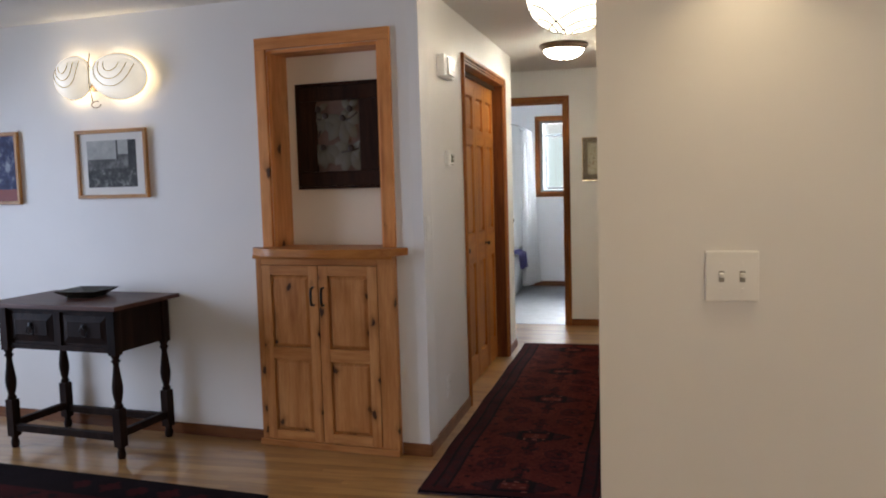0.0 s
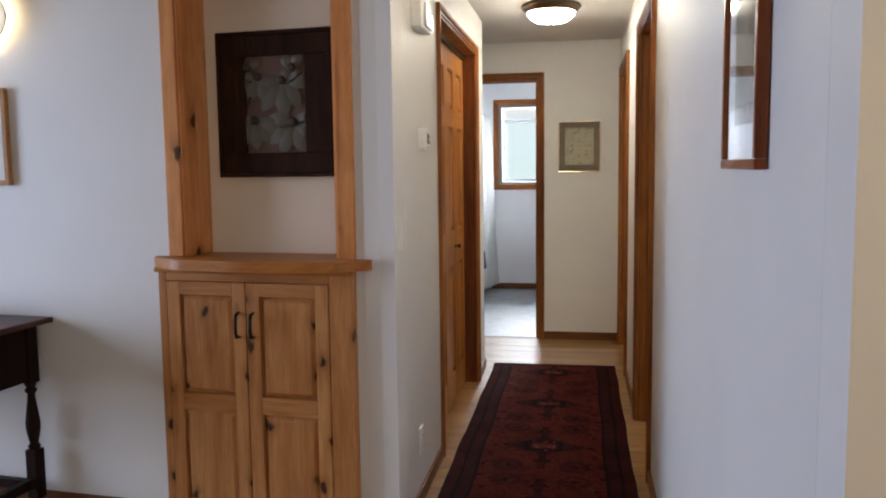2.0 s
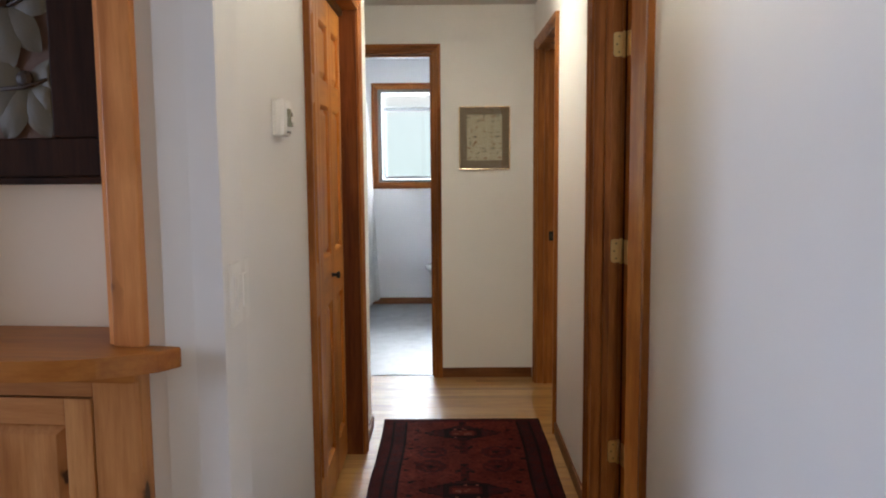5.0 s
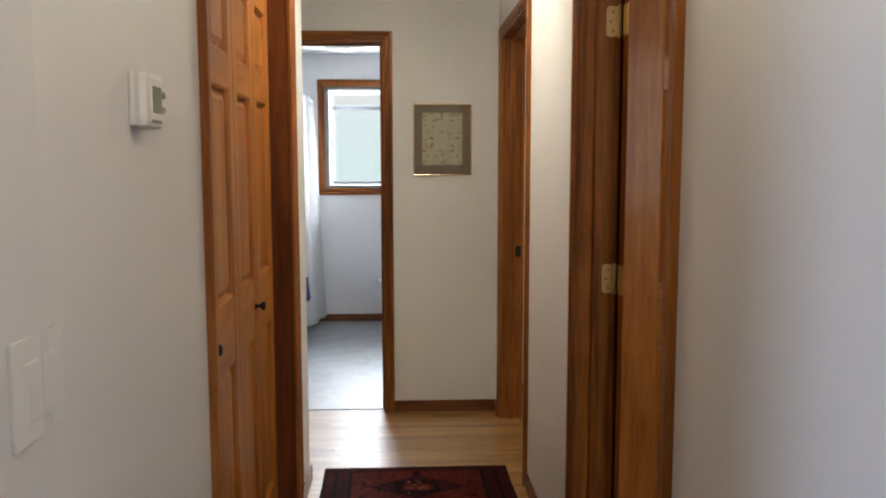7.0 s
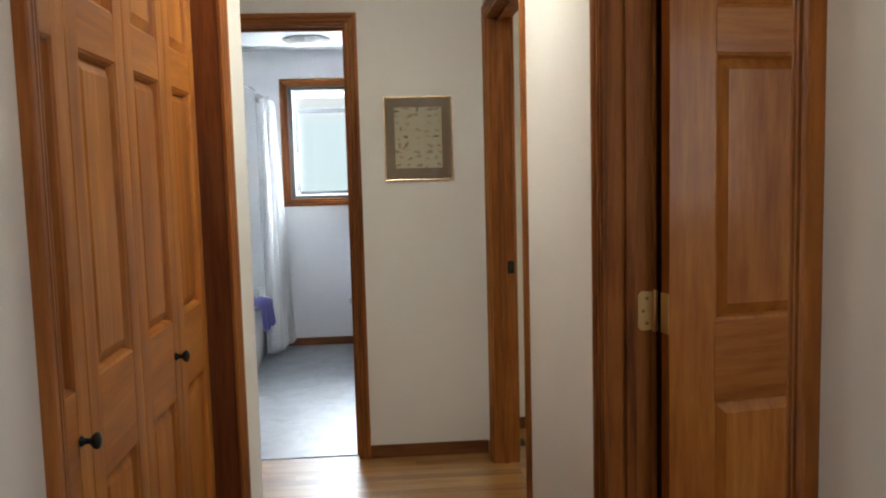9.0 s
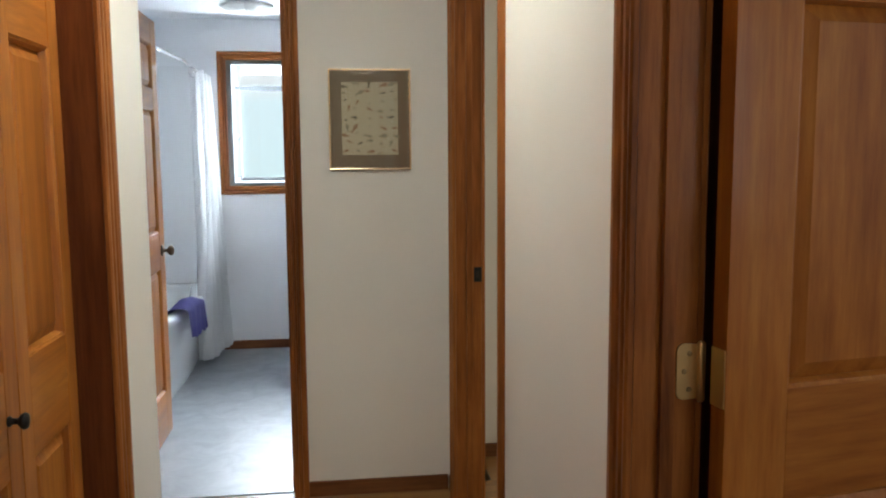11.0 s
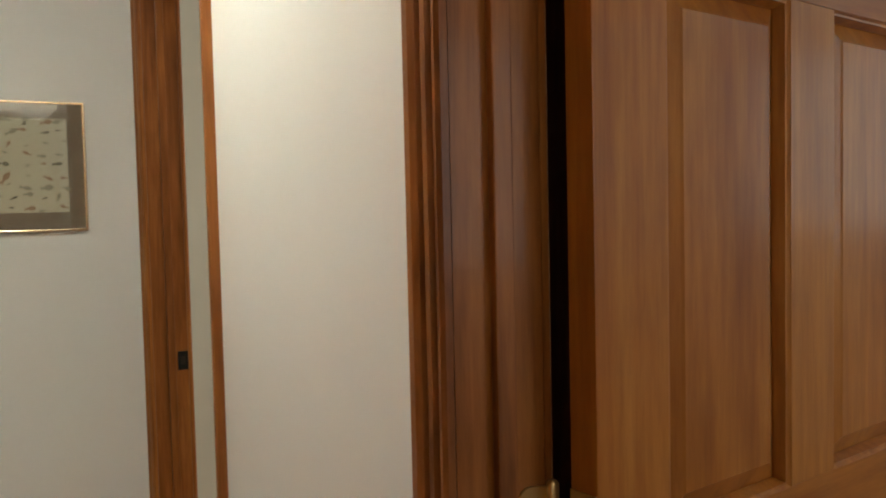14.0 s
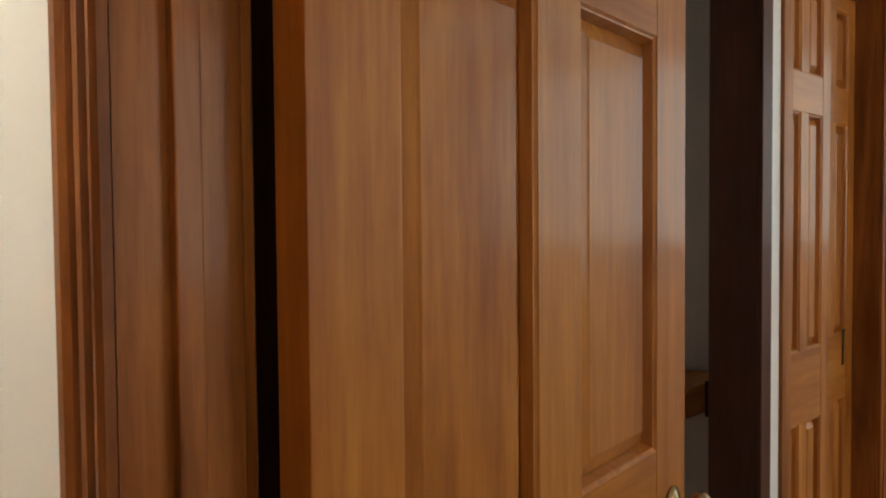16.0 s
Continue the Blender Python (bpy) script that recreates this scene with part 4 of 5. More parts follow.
dish = thing("square_dish", "shallow square dark green ceramic dish on the side table", "dish", LIV @ pose(-1.885, -.215, .7945, 0, 0, 8))
bm = bmesh.new()
levels = [(.085, .0), (.088, .004), (.148, .034), (.152, .036), (.147, .036), (.082, .009), (.02, .007)]
rings = []
for r, z in levels:
    rings.append([bm.verts.new((r * .80 * sx, r * .80 * sy, z * 1.1)) for sx, sy in ((-1, -1), (0, -1.03), (1, -1), (1.03, 0), (1, 1), (0, 1.03), (-1, 1), (-1.03, 0))])
for p, q in zip(rings, rings[1:]):
    for i in range(8):
        bm.faces.new((p[i], p[(i + 1) % 8], q[(i + 1) % 8], q[i]))
bm.faces.new(rings[0])
bm.faces.new(rings[-1])
part("dish_body", bm, DISHMAT, dish)


# ---- switches, outlet, thermostat, chime ----
def plate(name, label, category, M, w, h, gangs, kind_):
    th = thing(name, label, category, M)
    part("cover_plate", boxes((-w / 2, w / 2, -.0082, -.0005, -h / 2, h / 2), bevel=.004), WHITE, th)
    for g in range(gangs):
        x = (g - (gangs - 1) / 2) * .046
        if kind_ == "toggle":
            part("toggle_slot", boxes((x - .006, x + .006, -.0092, -.0075, -.013, .013), bevel=.0005), GREYSLOT, th)
            part("toggle", boxes((x - .005, x + .005, -.024, -.0078, -.001, .009), bevel=.002), WHITE, th)
            for z in (-.030, .030):
                part("screw", lathe([(.0032, -.0078), (.0032, -.0090), (.0001, -.0094)], 10, 'y', (x, 0, z)), WHITE, th)
        elif kind_ == "rocker":
            part("rocker", boxes((x - .016, x + .016, -.0115, -.0055, -.033, .033), bevel=.0015), WHITE, th)
        else:
            for z in (-.020, .020):
                part("receptacle", lathe([(.0165, -.0055), (.0165, -.0095), (.0155, -.0100), (.0001, -.0100)], 18, 'y', (x, 0, z)), WHITE, th)
                for dx in (-.006, .006):
                    part("slot", boxes((x + dx - .001, x + dx + .001, -.0107, -.0098, z - .003, z + .005)), SCREW, th)
    return th


plate("light_switch", "white two-toggle light switch plate on the wall", "light switch", pose(.325, 2.101, 1.133), .119, .119, 2, "toggle")
WESTF = Matrix(((0, -1, 0, XL), (1, 0, 0, 0), (0, 0, 1, 0), (0, 0, 0, 1)))
plate("rocker_switch", "white double rocker switch plate on the hall wall", "light switch", WESTF @ pose(4.018, 0, 1.134), .127, .121, 2, "rocker")
plate("power_outlet", "white duplex power outlet low on the hall wall", "outlet", WESTF @ pose(4.325, 0, .255), .070, .115, 1, "outlet")

th = thing("thermostat", "white rounded wall thermostat with grey display and small buttons", "thermostat", WESTF @ pose(4.422, 0, 1.484))
part("back_plate", boxes((-.044, .044, -.010, -.0005, -.042, .042), bevel=.003), WHITE, th)
part("housing", boxes((-.046, .046, -.031, -.006, -.044, .044), bevel=.012), WHITE, th, smooth=False)
part("bezel", boxes((-.031, .025, -.0325, -.029, -.026, .025), bevel=.001), WHITE, th)
part("display", boxes((-.027, .021, -.0332, -.0315, -.021, .021), bevel=.0005), LCD, th, "grey liquid crystal display")
for z in (-.014, .010):
    part("button", lathe([(.0055, -.030), (.0055, -.0335), (.004, -.0345), (.0001, -.0345)], 12, 'y', (.034, 0, z)), GREYSLOT, th, "small grey round button", smooth=True)
for x in (-.020, -.003, .014):
    part("button", boxes((x - .005, x + .005, -.0325, -.0295, -.036, -.031), bevel=.0008), GREYSLOT, th)

th = thing("door_chime", "white plastic door chime box high on the hall wall", "door chime", WESTF @ pose(4.375, 0, 1.965))
part("housing", boxes((-.105, .105, -.040, -.0005, -.058, .058), bevel=.006), WHITE, th)
part("cover", boxes((-.050, .095, -.052, -.0395, -.046, .046), bevel=.005), WHITE, th)
for z in (-.02, 0, .02):
    part("louver", boxes((.0, .08, -.0545, -.0515, z - .004, z + .004), bevel=.0008), WHITE, th)

# ---- pictures of the hall ----
rng = random.Random(11)
fish = framed("fish_print", "cream print of small fish in taupe mat and thin gold frame", pose(-.292, YE - .001, 1.513), .318, .388, .007, .016, GOLD, MAT_TAUPE,
              [((0, 1, 0, 1), PRINT)], (.050, .050, .058, .050))
for r in range(9):
    for c in range(5):
        x = -.094 + c * .047 + rng.uniform(-.014, .014)
        z = -.122 + r * .032 + rng.uniform(-.009, .009)
        L0 = rng.choice((.007, .010, .013, .016, .020)) * rng.uniform(.8, 1.15)
        bm = bmesh.new()
        a = rng.uniform(-.5, .5) + rng.choice((0, 0, math.pi, 1.2))
        fat = rng.uniform(1.1, 2.0)
        pts = [(L0, 0), (L0 * .7, L0 * .18 * fat), (L0 * .2, L0 * .30 * fat), (-L0 * .5, L0 * .12), (-L0, L0 * .34), (-L0 * .85, 0), (-L0, -L0 * .30), (-L0 * .5, -L0 * .10), (L0 * .2, -L0 * .26 * fat), (L0 * .7, -L0 * .17 * fat)]
        lo = [bm.verts.new((x + p * math.cos(a) - q * math.sin(a), -.0098, z + p * math.sin(a) + q * math.cos(a))) for p, q in pts]
        hi = [bm.verts.new((v.co.x, -.0085, v.co.z)) for v in lo]
        bm.faces.new(lo)
        for i in range(len(lo)):
            bm.faces.new((lo[i], lo[(i + 1) % len(lo)], hi[(i + 1) % len(lo)], hi[i]))
        part("fish_mark", bm, rng.choice((INK, INK_PALE, INK_PALE, INK_PALE, INK_RUST)), fish)

framed("wood_framed_photograph", "sepia photograph with wide white mat in red-brown wood frame", EAST @ pose(2.694, -.001, 1.590), .323, .464, .018, .023, MAHOG, MAT_WHITE,
       [((0, 1, 0, 1), SEPIAPHOTO)], (.075, .090, .080, .08))


# ---- rugs ----
def woven_rug(name, label, M, width, length, motif, cell=.0125, fringe=True):
    """A knotted rug: a grid of cells, each in the colour that the motif gives it."""
    th = thing(name, label, "rug", M)
    nx, ny = round(width / cell), round(length / cell)
    verts = [(-width / 2 + width * i / nx + .005 * math.sin(7.3 * length * j / ny) * abs(2 * i / nx - 1), length * j / ny, .011) for j in range(ny + 1) for i in range(nx + 1)]
    faces = [(j * (nx + 1) + i, j * (nx + 1) + i + 1, (j + 1) * (nx + 1) + i + 1, (j + 1) * (nx + 1) + i) for j in range(ny) for i in range(nx)]
    me = bpy.data.meshes.new("woven_field")
    me.from_pydata(verts, [], faces)
    for m_ in RUGS:
        me.materials.append(m_)
    idx = [motif((i + .5) / nx * width, (j + .5) / ny * length, width, length) for j in range(ny) for i in range(nx)]
    me.polygons.foreach_set("material_index", idx)
    pile = new("woven_field", me)
    pile.parent = th
    part("backing", boxes((-width / 2, width / 2, 0, length, .001, .0108)), RUGS[0], th)
    if fringe:
        for y, s in ((0, -1), (length, 1)):
            bm = bmesh.new()
            r_ = random.Random(3)
            n = int(width / .011)
            for k in range(n):
                x = -width / 2 + (k + .5) * width / n
                L0 = r_.uniform(.016, .028)
                box(bm, x - .0022, x + .0022, y, y + s * L0, .001, .0045)
            part("fringe", bm, FRINGE, th, "dark knotted wool fringe")
    return th


def pile_material(name, c):
    m = material(name, c, 0.95)
    v = coords(m, (1, 1, 1), per_object=False)
    n = node(m, "ShaderNodeTexNoise", Scale=240.0, Detail=3.0)
    s = node(m, "ShaderNodeTexNoise", Scale=5.0, Detail=3.0)
    link(m, v, n.inputs["Vector"])
    link(m, v, s.inputs["Vector"])
    a = ramp(m, s.outputs[0], [(0.3, tuple(x * .75 for x in c)), (0.7, tuple(min(1, x * 1.25) for x in c))])
    f = ramp(m, n.outputs[0], [(0.3, (0.55, 0.55, 0.55)), (0.7, (1, 1, 1))])
    link(m, mix(m, a, f, 0.8, 'MULTIPLY'), m.node_tree.nodes["Principled BSDF"].inputs["Base Color"])
    bump(m, n.outputs[0], 0.6, 0.002)
    m.node_tree.nodes["Principled BSDF"].inputs["Specular IOR Level"].default_value = 0.04
    return m


RUGS = [pile_material("rug black", (0.012, 0.007, 0.008)), pile_material("rug maroon", (0.042, 0.008, 0.008)), pile_material("rug red", (0.076, 0.013, 0.010)),
        pile_material("rug rust", (0.092, 0.018, 0.013)), pile_material("rug slate", (0.030, 0.010, 0.012)),
        pile_material("rug rose", (0.16, 0.055, 0.045))]
FRINGE = pile_material("rug fringe", (0.07, 0.05, 0.075))


knots = random.Random(11)


def runner_motif(x, y, w, l):
    ex, ey = min(x, w - x), min(y, l - y)
    saw = abs((y / .05) % 1 - .5) * .02
    if ey < .012 or ex < .010:
        return 4
    if ex < .046 or ey < .050:             # plain maroon edge
        return 1 if knots.random() < .8 else 4
    if ex < .058 + saw * .4:
        return 0
    if ex < .112 - saw * .6:
        k = abs((y / .11) % 1 - .5) * .11 + abs(ex - .082)
        return 1 if k < .020 or knots.random() < .25 else 4
    if ex < .124:
        return 0
    h = knots.random()
    field = 1 if h < .10 else (3 if h > .80 else 2)
    fx, fy = abs(x - w / 2), abs((y - .114 + .36) % .72 - .36)
    if fx < .088 and fy < .070:            # hooked box in the medallion
        if fx < .066 and fy < .044:
            if fx < .052 and fy < .030:
                return 5 if h < .12 else 3
            return 0 if fx > .056 and fy > .034 else 1
        return 0 if fx > .066 or int(x / .025) % 2 or h < .8 else 5
    r = fx * .55 + fy
    if r < .118 and fx < .20:
        return 0 if r > .104 and h < .7 else (4 if h < .75 else 1)
    if fx < .016 and .10 < fy < .30:
        return 1 if h < .7 else 0
    if fx < .040 and abs(fy - .235 + fx * .8) < .016:
        return 0 if h < .6 else 4
    gx, gy = abs(fx - .150), abs(fy - .27)
    q = max(gx, gy * .9, (gx + gy * .9) * .72)
    if q < .066:
        if q < .014:
            return 0
        return (4 if h < .5 else 1) if q > .050 else (1 if h < .7 else 2)
    if abs((fx - .250) + .02 * math.sin(y * 9)) < .013 and abs((y / .135) % 1 - .5) < .10:
        return 0 if h < .7 else 1
    if abs(fx - .215) < .014 and abs((y / .21) % 1 - .3) < .07:
        return 1
    return field


def dark_motif(x, y, w, l):
    e = min(x, w - x, y, l - y)
    if e < .03:
        return 0
    if e < .22:
        k = abs((max(x, y) / .16) % 1 - .5) * .16 + abs(e - .12)
        return 1 if k < .06 else 0
    if e < .25:
        return 1
    k = abs((x / .4) % 1 - .5) + abs((y / .5) % 1 - .5)
    return 1 if k < .35 else (0 if k < .42 else 1)


woven_rug("runner_rug", "long red and black knotted wool runner with medallions", pose(-.4535, 3.46, 0.0005), .815, 3.222, runner_motif)
woven_rug("living_room_rug", "dark maroon knotted wool rug on the oak floor", LIV @ pose(-2.2, -3.20, .0005), 3.4, 2.51, dark_motif, .025, False)

# ---- bathroom ----
win = doorway("window_1", pose(0, 10.25, 0), WX[0], WX[1], 2.045, 0.11, (TRIM, TRIM_X), "fir-cased white garden window over the bathroom wall", stop=False, back=False, sill=True, z0=1.17)
Y0, Y1 = .11, .47
part("frame", boxes((WX[0], WX[0] + .035, .012, .11, 1.171, 2.044)), VINYLWHITE, win, "white vinyl frame")
part("frame", boxes((WX[1] - .035, WX[1], .012, .11, 1.171, 2.044)), VINYLWHITE, win, "white vinyl frame")
part("sill_board", boxes((WX[0] + .0355, WX[1] - .0355, .012, Y1, 1.171, 1.195)), VINYLWHITE, win, "white garden window shelf")
part("head_frame", boxes((WX[0] + .0355, WX[1] - .0355, .012, .11, 2.018, 2.044)), VINYLWHITE, win)
for x in (WX[0] + .018, WX[1] - .018):
    part("front_post", boxes((x - .018, x + .024, Y1 - .05, Y1, 1.1955, 1.90)), VINYLWHITE, win)
    part("side_rail", boxes((x - .014, x + .014, Y0, Y1 - .037, 1.1955, 1.225)), VINYLWHITE, win)
    bm = boxes((x - .016, x + .016, 0, .40, -.016, .016))
    bmesh.ops.transform(bm, matrix=Matrix.Translation((0, Y0 - .01, 2.022)) @ Matrix.Rotation(-.36, 4, 'X'), verts=bm.verts[:])
    part("slope_rail", bm, VINYLWHITE, win)
    part("side_post", boxes((x - .014, x + .014, Y0 + .03, Y0 + .085, 1.2255, 1.96)), VINYLWHITE, win)
    part("latch", boxes((x - .02, x + .02, Y0 + .10, Y0 + .135, 1.43, 1.51), bevel=.004), VINYLWHITE, win, "white window latch")
    part("mid_rail", boxes((x - .010, x + .010, Y0, Y1 - .037, 1.52, 1.54)), VINYLWHITE, win, "white shelf bracket rail")
part("front_rail", boxes((WX[0] + .0365, WX[1] - .0365, Y1 - .034, Y1 - .002, 1.868, 1.906)), VINYLWHITE, win)
part("front_rail", boxes((WX[0] + .0365, WX[1] - .0365, Y1 - .034, Y1 - .002, 1.1955, 1.222)), VINYLWHITE, win)
g = part("pane", boxes((WX[0] + .037, WX[1] - .037, Y1 - .020, Y1 - .016, 1.2225, 1.8675)), GLASS, win, "clear window pane")
g.visible_shadow = False
bm = boxes((WX[0] + .036, WX[1] - .036, .01, .385, -.002, .002))
bmesh.ops.transform(bm, matrix=Matrix.Translation((0, Y0 - .005, 2.022)) @ Matrix.Rotation(-.36, 4, 'X'), verts=bm.verts[:])
g = part("sloping_pane", bm, GLASS, win, "sloping glass roof pane")
g.visible_shadow = False
tagged(part("backdrop_bath", boxes((-4.0, 2.5, 12.9, 12.95, -.2, 2.75)), DAYBATH), "pale overcast daylight beyond the bathroom window", "backdrop", kind="structure")

tub = thing("bathtub", "white bathtub with bowed apron", "bathtub", pose(-2.12, 8.72, 0))
n = 24
def tub_ring(z, off, inner=False):
    r = []
    for k in range(n + 1):
        u = k / n
        x = .735 + .085 * math.sin(math.pi * u) * (z / .45 * .7 + .3) - off
        r.append((x, off * .6 + u * (1.525 - off * 1.2)))
    return r
bm = bmesh.new()
rows = []
for z, off in ((.004, .02), (.06, .012), (.44, .0), (.472, -.008), (.49, 0.0), (.49, .07), (.47, .085), (.12, .15)):
    front = [bm.verts.new((x, y, z)) for x, y in tub_ring(z, off)]
    o2 = max(0, off) if z > .4 or off > .05 else 0
    back = [bm.verts.new((.002 + o2, y, z)) for x, y in reversed(tub_ring(z, off))]
    rows.append(front + back)
for p, q in zip(rows, rows[1:]):
    m_ = len(p)
    for i in range(m_):
        bm.faces.new((p[i], p[(i + 1) % m_], q[(i + 1) % m_], q[i]))
bm.faces.new(rows[-1])
part("tub_body", bm, PORCELAIN, tub, smooth=True)
setting("wall_tub_end", boxes((-2.118, -1.45, 8.60, 8.715, 0, TOP)), BATHWALL, "white painted partition at the tub end")
setting("wall_surround", boxes((-2.118, -1.42, 10.236, 10.2495, .49, 2.0)), PORCELAIN, "glossy white tub surround panel")

rod = thing("curtain_rod", "chrome shower curtain rod across the tub", "curtain rod", pose(0, 0, 0))
part("tube", tube([(-1.395, 8.716, 1.952), (-1.36, 9.0, 1.952), (-1.335, 9.5, 1.952), (-1.36, 10.0, 1.952), (-1.395, 10.235, 1.952)], .0125, 10), CHROME, rod, smooth=True)
part("flange", lathe([(.03, 10.236), (.03, 10.228), (.016, 10.222)], 16, 'y', (-1.395, 0, 1.952)), CHROME, rod, smooth=True)
cur = thing("shower_curtain", "white cloth shower curtain gathered at the window end", "curtain", pose(0, 0, 0))
bm = bmesh.new()
grid = []
NU, NV = 120, 26
for j in range(NV + 1):
    v = j / NV
    z = 1.925 - v * 1.835
    row = []
    for i in range(NU + 1):
        u = i / NU
        spread = .36 + .26 * v
        y = 10.17 - (1 - u) * spread + .012 * math.sin(9 * u + 3 * v)
        amp = .022 + .030 * v
        x = -1.295 + .015 * v + .075 * v * u + amp * math.sin(u * 2 * math.pi * 7 + .6 * math.sin(4 * v)) + .010 * math.sin(u * 31 + v * 2)
        row.append(bm.verts.new((x, y, z + .006 * math.sin(u * 40))))
    grid.append(row)
for p, q in zip(grid, grid[1:]):
    for i in range(NU):
        bm.faces.new((p[i], p[i + 1], q[i + 1], q[i]))
bmesh.ops.solidify(bm, geom=bm.faces[:], thickness=.0015)
part("cloth", bm, CLOTH, cur, smooth=True)
for i in range(8):
    part("ring", tube([(-1.352 + .02 * math.cos(a), 9.90 + i * .036, 1.940 + .022 * math.sin(a)) for a in [2 * math.pi * k / 14 for k in range(15)]], .002, 5), CHROME, cur, "chrome curtain ring", smooth=True)

tow = thing("towel", "purple terry towel draped over the tub rim", "towel", pose(0, 0, 0))
bm = bmesh.new()
grid = []
for i in range(29):
    s = -.16 + i / 28 * .38          # along the drape: inside, over the rim, down outside
    row = []
    for k in range(23):
        u = k / 22
        y = 9.02 + u * .36
        bow = .085 * math.sin(math.pi * (y - 8.72) / 1.525)
        xr = -1.385 + bow
        if s < 0:
            x, z = xr - .060, .505 + s
        elif s < .055:
            a = s / .055 * math.pi
            x, z = xr - .060 * math.cos(a), .505 + .055 * math.sin(a) * (.35 + .65 * math.sin(math.pi * u))
        else:
            x, z = xr + .060 + (s - .055) * .06, .505 - (s - .055)
        rip = .010 * math.sin(u * 24 + s * 9) * (abs(s) * 3)
        row.append(bm.verts.new((x + rip, y + .05 * (s if s > 0 else 0), z + .010 * math.sin(u * 13) * (s > .05))))
    grid.append(row)
for p, q in zip(grid, grid[1:]):
    for k in range(22):
        bm.faces.new((p[k], p[k + 1], q[k + 1], q[k]))
bmesh.ops.solidify(bm, geom=bm.faces[:], thickness=.009)
part("terry", bm, PURPLE, tow, smooth=True)

toi = thing("toilet", "white porcelain toilet with closed lid", "toilet", pose(0, 0, 0))
TX = -.36
bowl = [(.10, .002), (.11, .04), (.095, .14), (.13, .26), (.185, .36), (.19, .385)]
bm = lathe(bowl, 28)
for v in bm.verts:
    v.co.x *= 1.28
    v.co.x += -.46
    v.co.y += 9.86
part("bowl", bm, PORCELAIN, toi, smooth=True)
bm = lathe([(.19, .388), (.195, .398), (.195, .418), (.185, .432), (.10, .437), (.01, .438)], 28)
for v in bm.verts:
    v.co.x *= 1.30
    v.co.x += -.48
    v.co.y += 9.86
part("lid", bm, PORCELAIN, toi, smooth=True)
part("tank", boxes((-.17, .030, 9.64, 10.08, .36, .72), bevel=.02), PORCELAIN, toi)
part("tank_lid", boxes((-.185, .035, 9.63, 10.09, .722, .76), bevel=.01), PORCELAIN, toi)

bl = thing("flower_ceiling_lamp", "white frosted ceiling lamp with scalloped petals, unlit", "ceiling lamp", pose(-.965, 9.68, TOP))
part("plate", lathe([(.09, 0), (.10, -.01), (.09, -.02)], 24), WHITE, bl, smooth=True)
for k in range(6):
    bm = lathe([(.095, -.008), (.080, -.022), (.055, -.040), (.03, -.052), (.005, -.056)], 16)
    bmesh.ops.transform(bm, matrix=Matrix.Translation((.075 * math.cos(k * math.pi / 3), .075 * math.sin(k * math.pi / 3), 0)), verts=bm.verts[:])
    part("petal", bm, FROST, bl, smooth=True)

# ---- bedroom seen through its doorway ----
shelf = thing("closet_shelf", "honey pine closet shelf board on a black bracket", "shelf", pose(0, 0, 0))
part("board", boxes((.42, 1.945, 6.02, 6.355, .88, .903), bevel=.002), SHELFWOOD, shelf)
part("front_lip", boxes((.42, 1.945, 6.0, 6.0195, .825, .903), bevel=.003), SHELFWOOD, shelf)
part("bracket", boxes((1.79, 1.815, 5.990, 5.9995, .815, .91)), BLACK, shelf, "black steel bracket")

for i, (x0, y) in enumerate(((CB[0] + .004, YN + .030), (CB[0] + .283, YN + .068))):
    sd = thing("sliding_closet_door", "varnished fir six-panel sliding closet door", "door", pose(x0, y, 0), group="bedroom sliding doors")
    panel_leaf(sd, .318, 2.008, .030, .048, .045, ROWS6, (DOOR, DOOR_H), two_sided=False)
    if i == 1:
        part("recessed_pull", boxes((.24, .255, -.002, .001, .93, 1.03), bevel=.0005), BLACK, sd, "black recessed finger pull")
part("header", boxes((CB[0] + .001, CB[1] - .001, .020, .110, HEAD - .085, HEAD - .001), bevel=.002), TRIM_X, fr6, "fir header board over the sliding doors")
wb = doorway("window_2", Matrix(((0, 1, 0, 4.0), (1, 0, 0, 0), (0, 0, 1, 0), (0, 0, 0, 1))), 3.9, 5.2, 2.15, .1, (TRIM, TRIM_Y), "fir-cased bedroom window", stop=False, back=False, sill=True, z0=1.2)
# unseen study window, added as an opening for fill_study
ws = doorway("window_3", Matrix(((0, 1, 0, 2.3), (1, 0, 0, 0), (0, 0, 1, 0), (0, 0, 0, 1))), 6.75, 7.65, 2.0, .1, (TRIM, TRIM_Y), "unseen fir-cased window added to light the study", stop=False, back=False, sill=True, z0=1.1)
wl = doorway("window_4", Matrix(((0, -1, 0, -5.40), (1, 0, 0, 0), (0, 0, 1, 0), (0, 0, 0, 1))), 1.8, 3.5, 2.1, .12, (TRIM, TRIM_Y), "fir-cased wide living room window", stop=False, back=False, sill=True, z0=.4)
# unseen window, added as an opening for fill_south
w5 = doorway("window_5", pose(0, -3.0, 0, 0, 0, 180), -2.7, -0.5, 2.1, .12, (TRIM, TRIM_X), "unseen fir-cased window added behind the walk to light the living room", stop=False, back=False, sill=True, z0=.8)
# unseen window, added as an opening for fill_bedroom_south
w6 = doorway("window_6", pose(0, 3.0, 0, 0, 0, 180), -2.6, -1.2, 2.1, .1, (TRIM, TRIM_X), "unseen fir-cased south window added to light the bedroom door", stop=False, back=False, sill=True, z0=1.1)
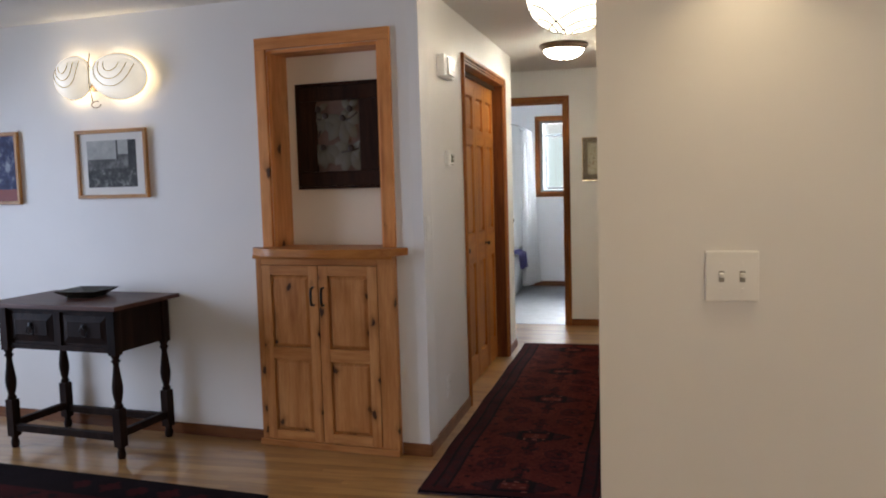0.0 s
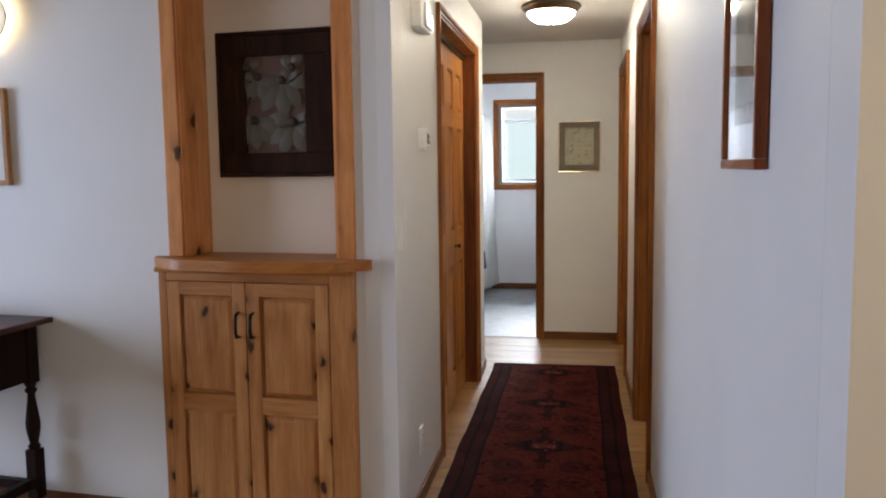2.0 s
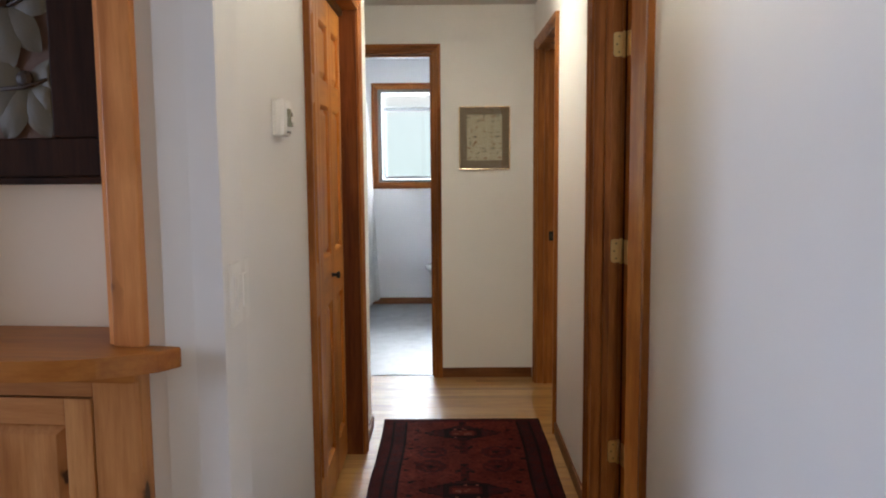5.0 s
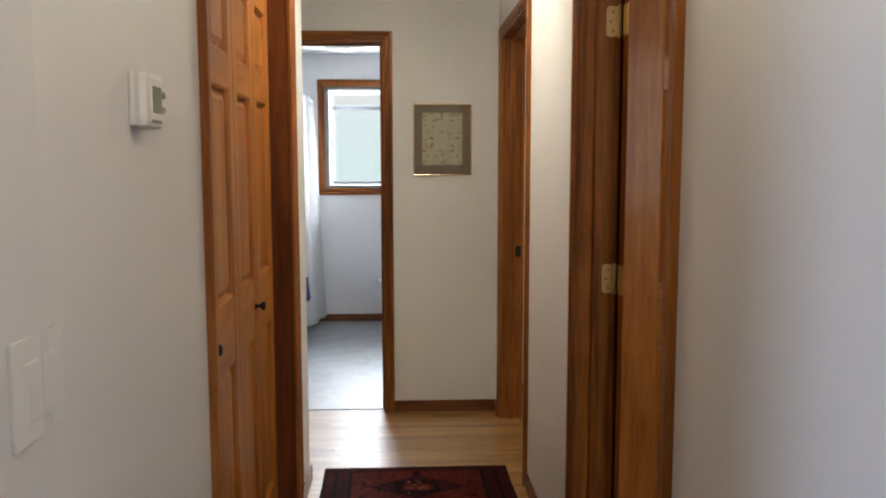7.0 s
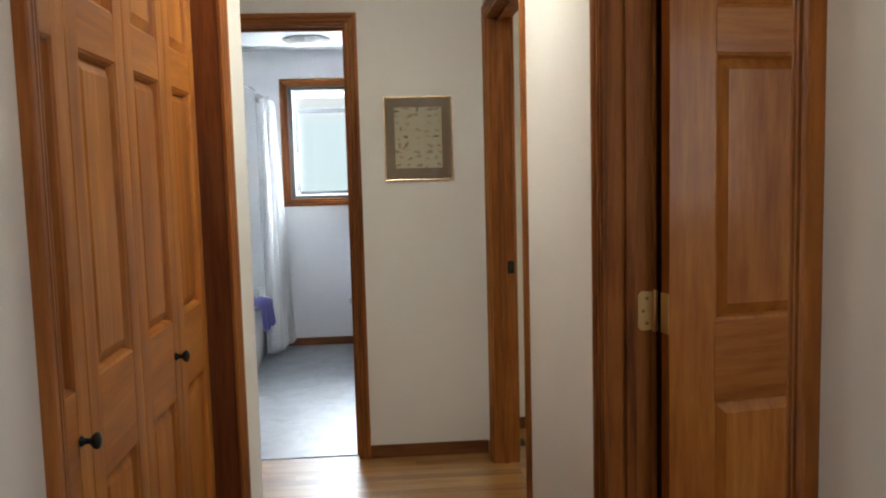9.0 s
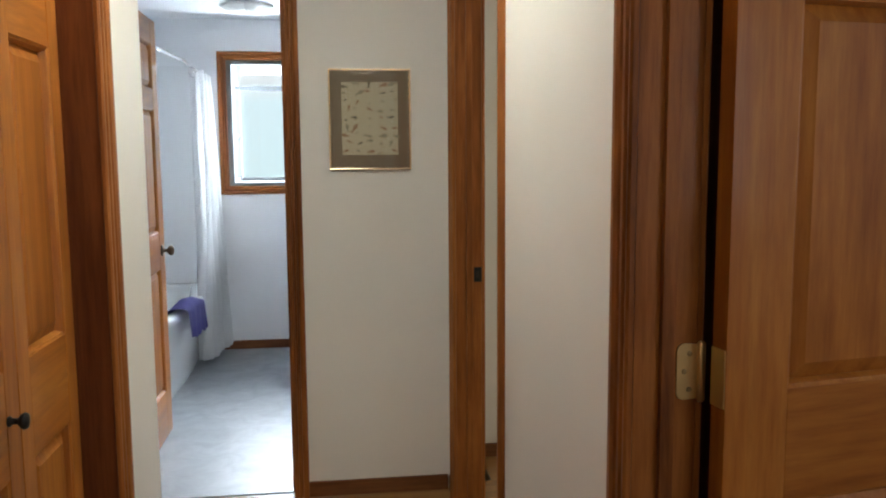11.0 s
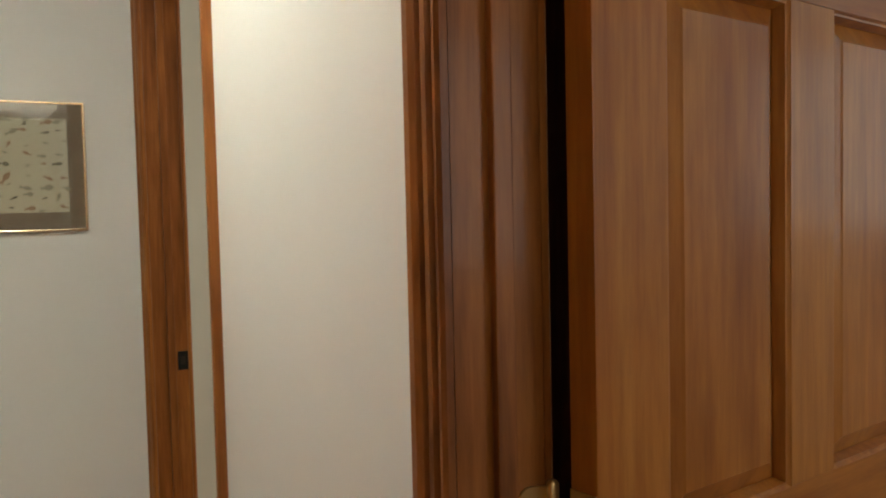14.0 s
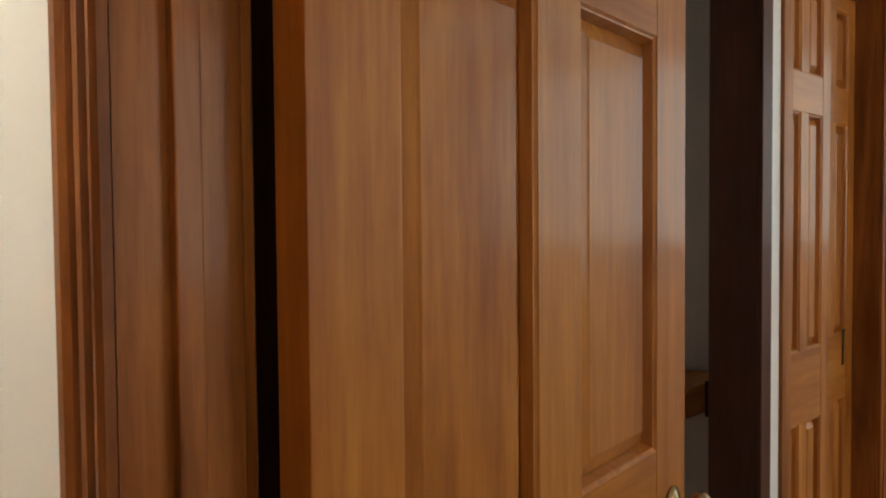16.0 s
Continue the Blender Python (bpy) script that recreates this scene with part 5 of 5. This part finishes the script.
# glowing sheets beyond the windows, the added ones included
for a, nm in (((-.2, 3.6, -3.8, -3.78, .3, 2.8), "backdrop_south"), ((.6, 3.2, 2.5, 2.52, .6, 2.6), "backdrop_bedroom_south"), ((4.5, 4.52, 3.2, 6.0, .6, 2.8), "backdrop_bedroom"), ((2.7, 2.72, 6.4, 8.0, .6, 2.6), "backdrop_study"), ((-6.2, -6.18, 0.9, 4.6, -.2, 3.0), "backdrop_living")):
    tagged(part(nm, boxes(a), DAY), "pale overcast daylight beyond the window", "backdrop", kind="structure")



# ---- oak strip floor, plank by plank ----
STRIP, THICK = 0.057, 0.018


def plank_mesh(length):
    bm = bmesh.new()
    b = .0004
    x0, x1, y0, y1 = .0004, length - .0004, .0003, STRIP - .0003
    lo = [bm.verts.new(p) for p in ((x0, y0, -THICK), (x1, y0, -THICK), (x1, y1, -THICK), (x0, y1, -THICK))]
    mid = [bm.verts.new((v.co.x, v.co.y, -b)) for v in lo]
    hi = [bm.verts.new((v.co.x + (b if v.co.x < length / 2 else -b), v.co.y + (b if v.co.y < STRIP / 2 else -b), 0)) for v in lo]
    for p, q in ((lo, mid), (mid, hi)):
        for i in range(4):
            bm.faces.new((p[i], p[(i + 1) % 4], q[(i + 1) % 4], q[i]))
    bm.faces.new(hi)
    bm.faces.new(lo)
    return mesh("plank", bm, OAK)


LENGTHS = [round(.30 + .05 * k, 3) for k in range(25)]
PLANKS = {}
floor = tagged(new("floor"), "varnished oak strip floor laid across the hall", "floor", kind="structure")
rest = bmesh.new()
rng = random.Random(21)
count = 0


def lay(y, xa, xb, single):
    global count
    x = xa
    while x < xb - .02:
        left = xb - x
        n = rng.choice(LENGTHS[4:])
        if left < 1.5 or left - n < .30:
            n = left if left <= 1.5 else .75
        if single:
            key = round(n, 3)
            if key not in PLANKS:
                PLANKS[key] = plank_mesh(key)
            p = new("plank", PLANKS[key])
            p.parent = floor
            p.location = (x, y, 0)
            count += 1
        else:
            box(rest, x + .0004, x + n - .0004, y + .0003, y + STRIP - .0003, -THICK, 0)
        x += n


y = -3.0
while y < 7.612 - STRIP:
    if y < 3.80:
        lay(y, -5.39, .010 if y > 2.16 else 3.0, 3.0 < y)
    elif y < 4.40:
        lay(y, -5.39, .125 if D1[0] - .1 < y < D1[1] + .1 else .018, True)
    else:
        door = D1[0] - .05 < y < D1[1] + .02 or D2[0] - .05 < y < D2[1] + .02
        west = -1.66 if CL[0] - .05 < y < CL[1] + .05 else (-2.5 if y > HALL_END - .06 else XL - .06)
        lay(y, west, .118 if door else .018, True)
    y += STRIP
for yy, xb in ((2.95, 4.0), (6.42, 2.3)):
    z = yy
    while z < (5.70 if yy < 3 else 7.85):
        box(rest, .119, xb, z + .0003, z + STRIP - .0003, -THICK, 0)
        z += STRIP
tagged(part("planks", rest, OAK, floor), kind="stuff")
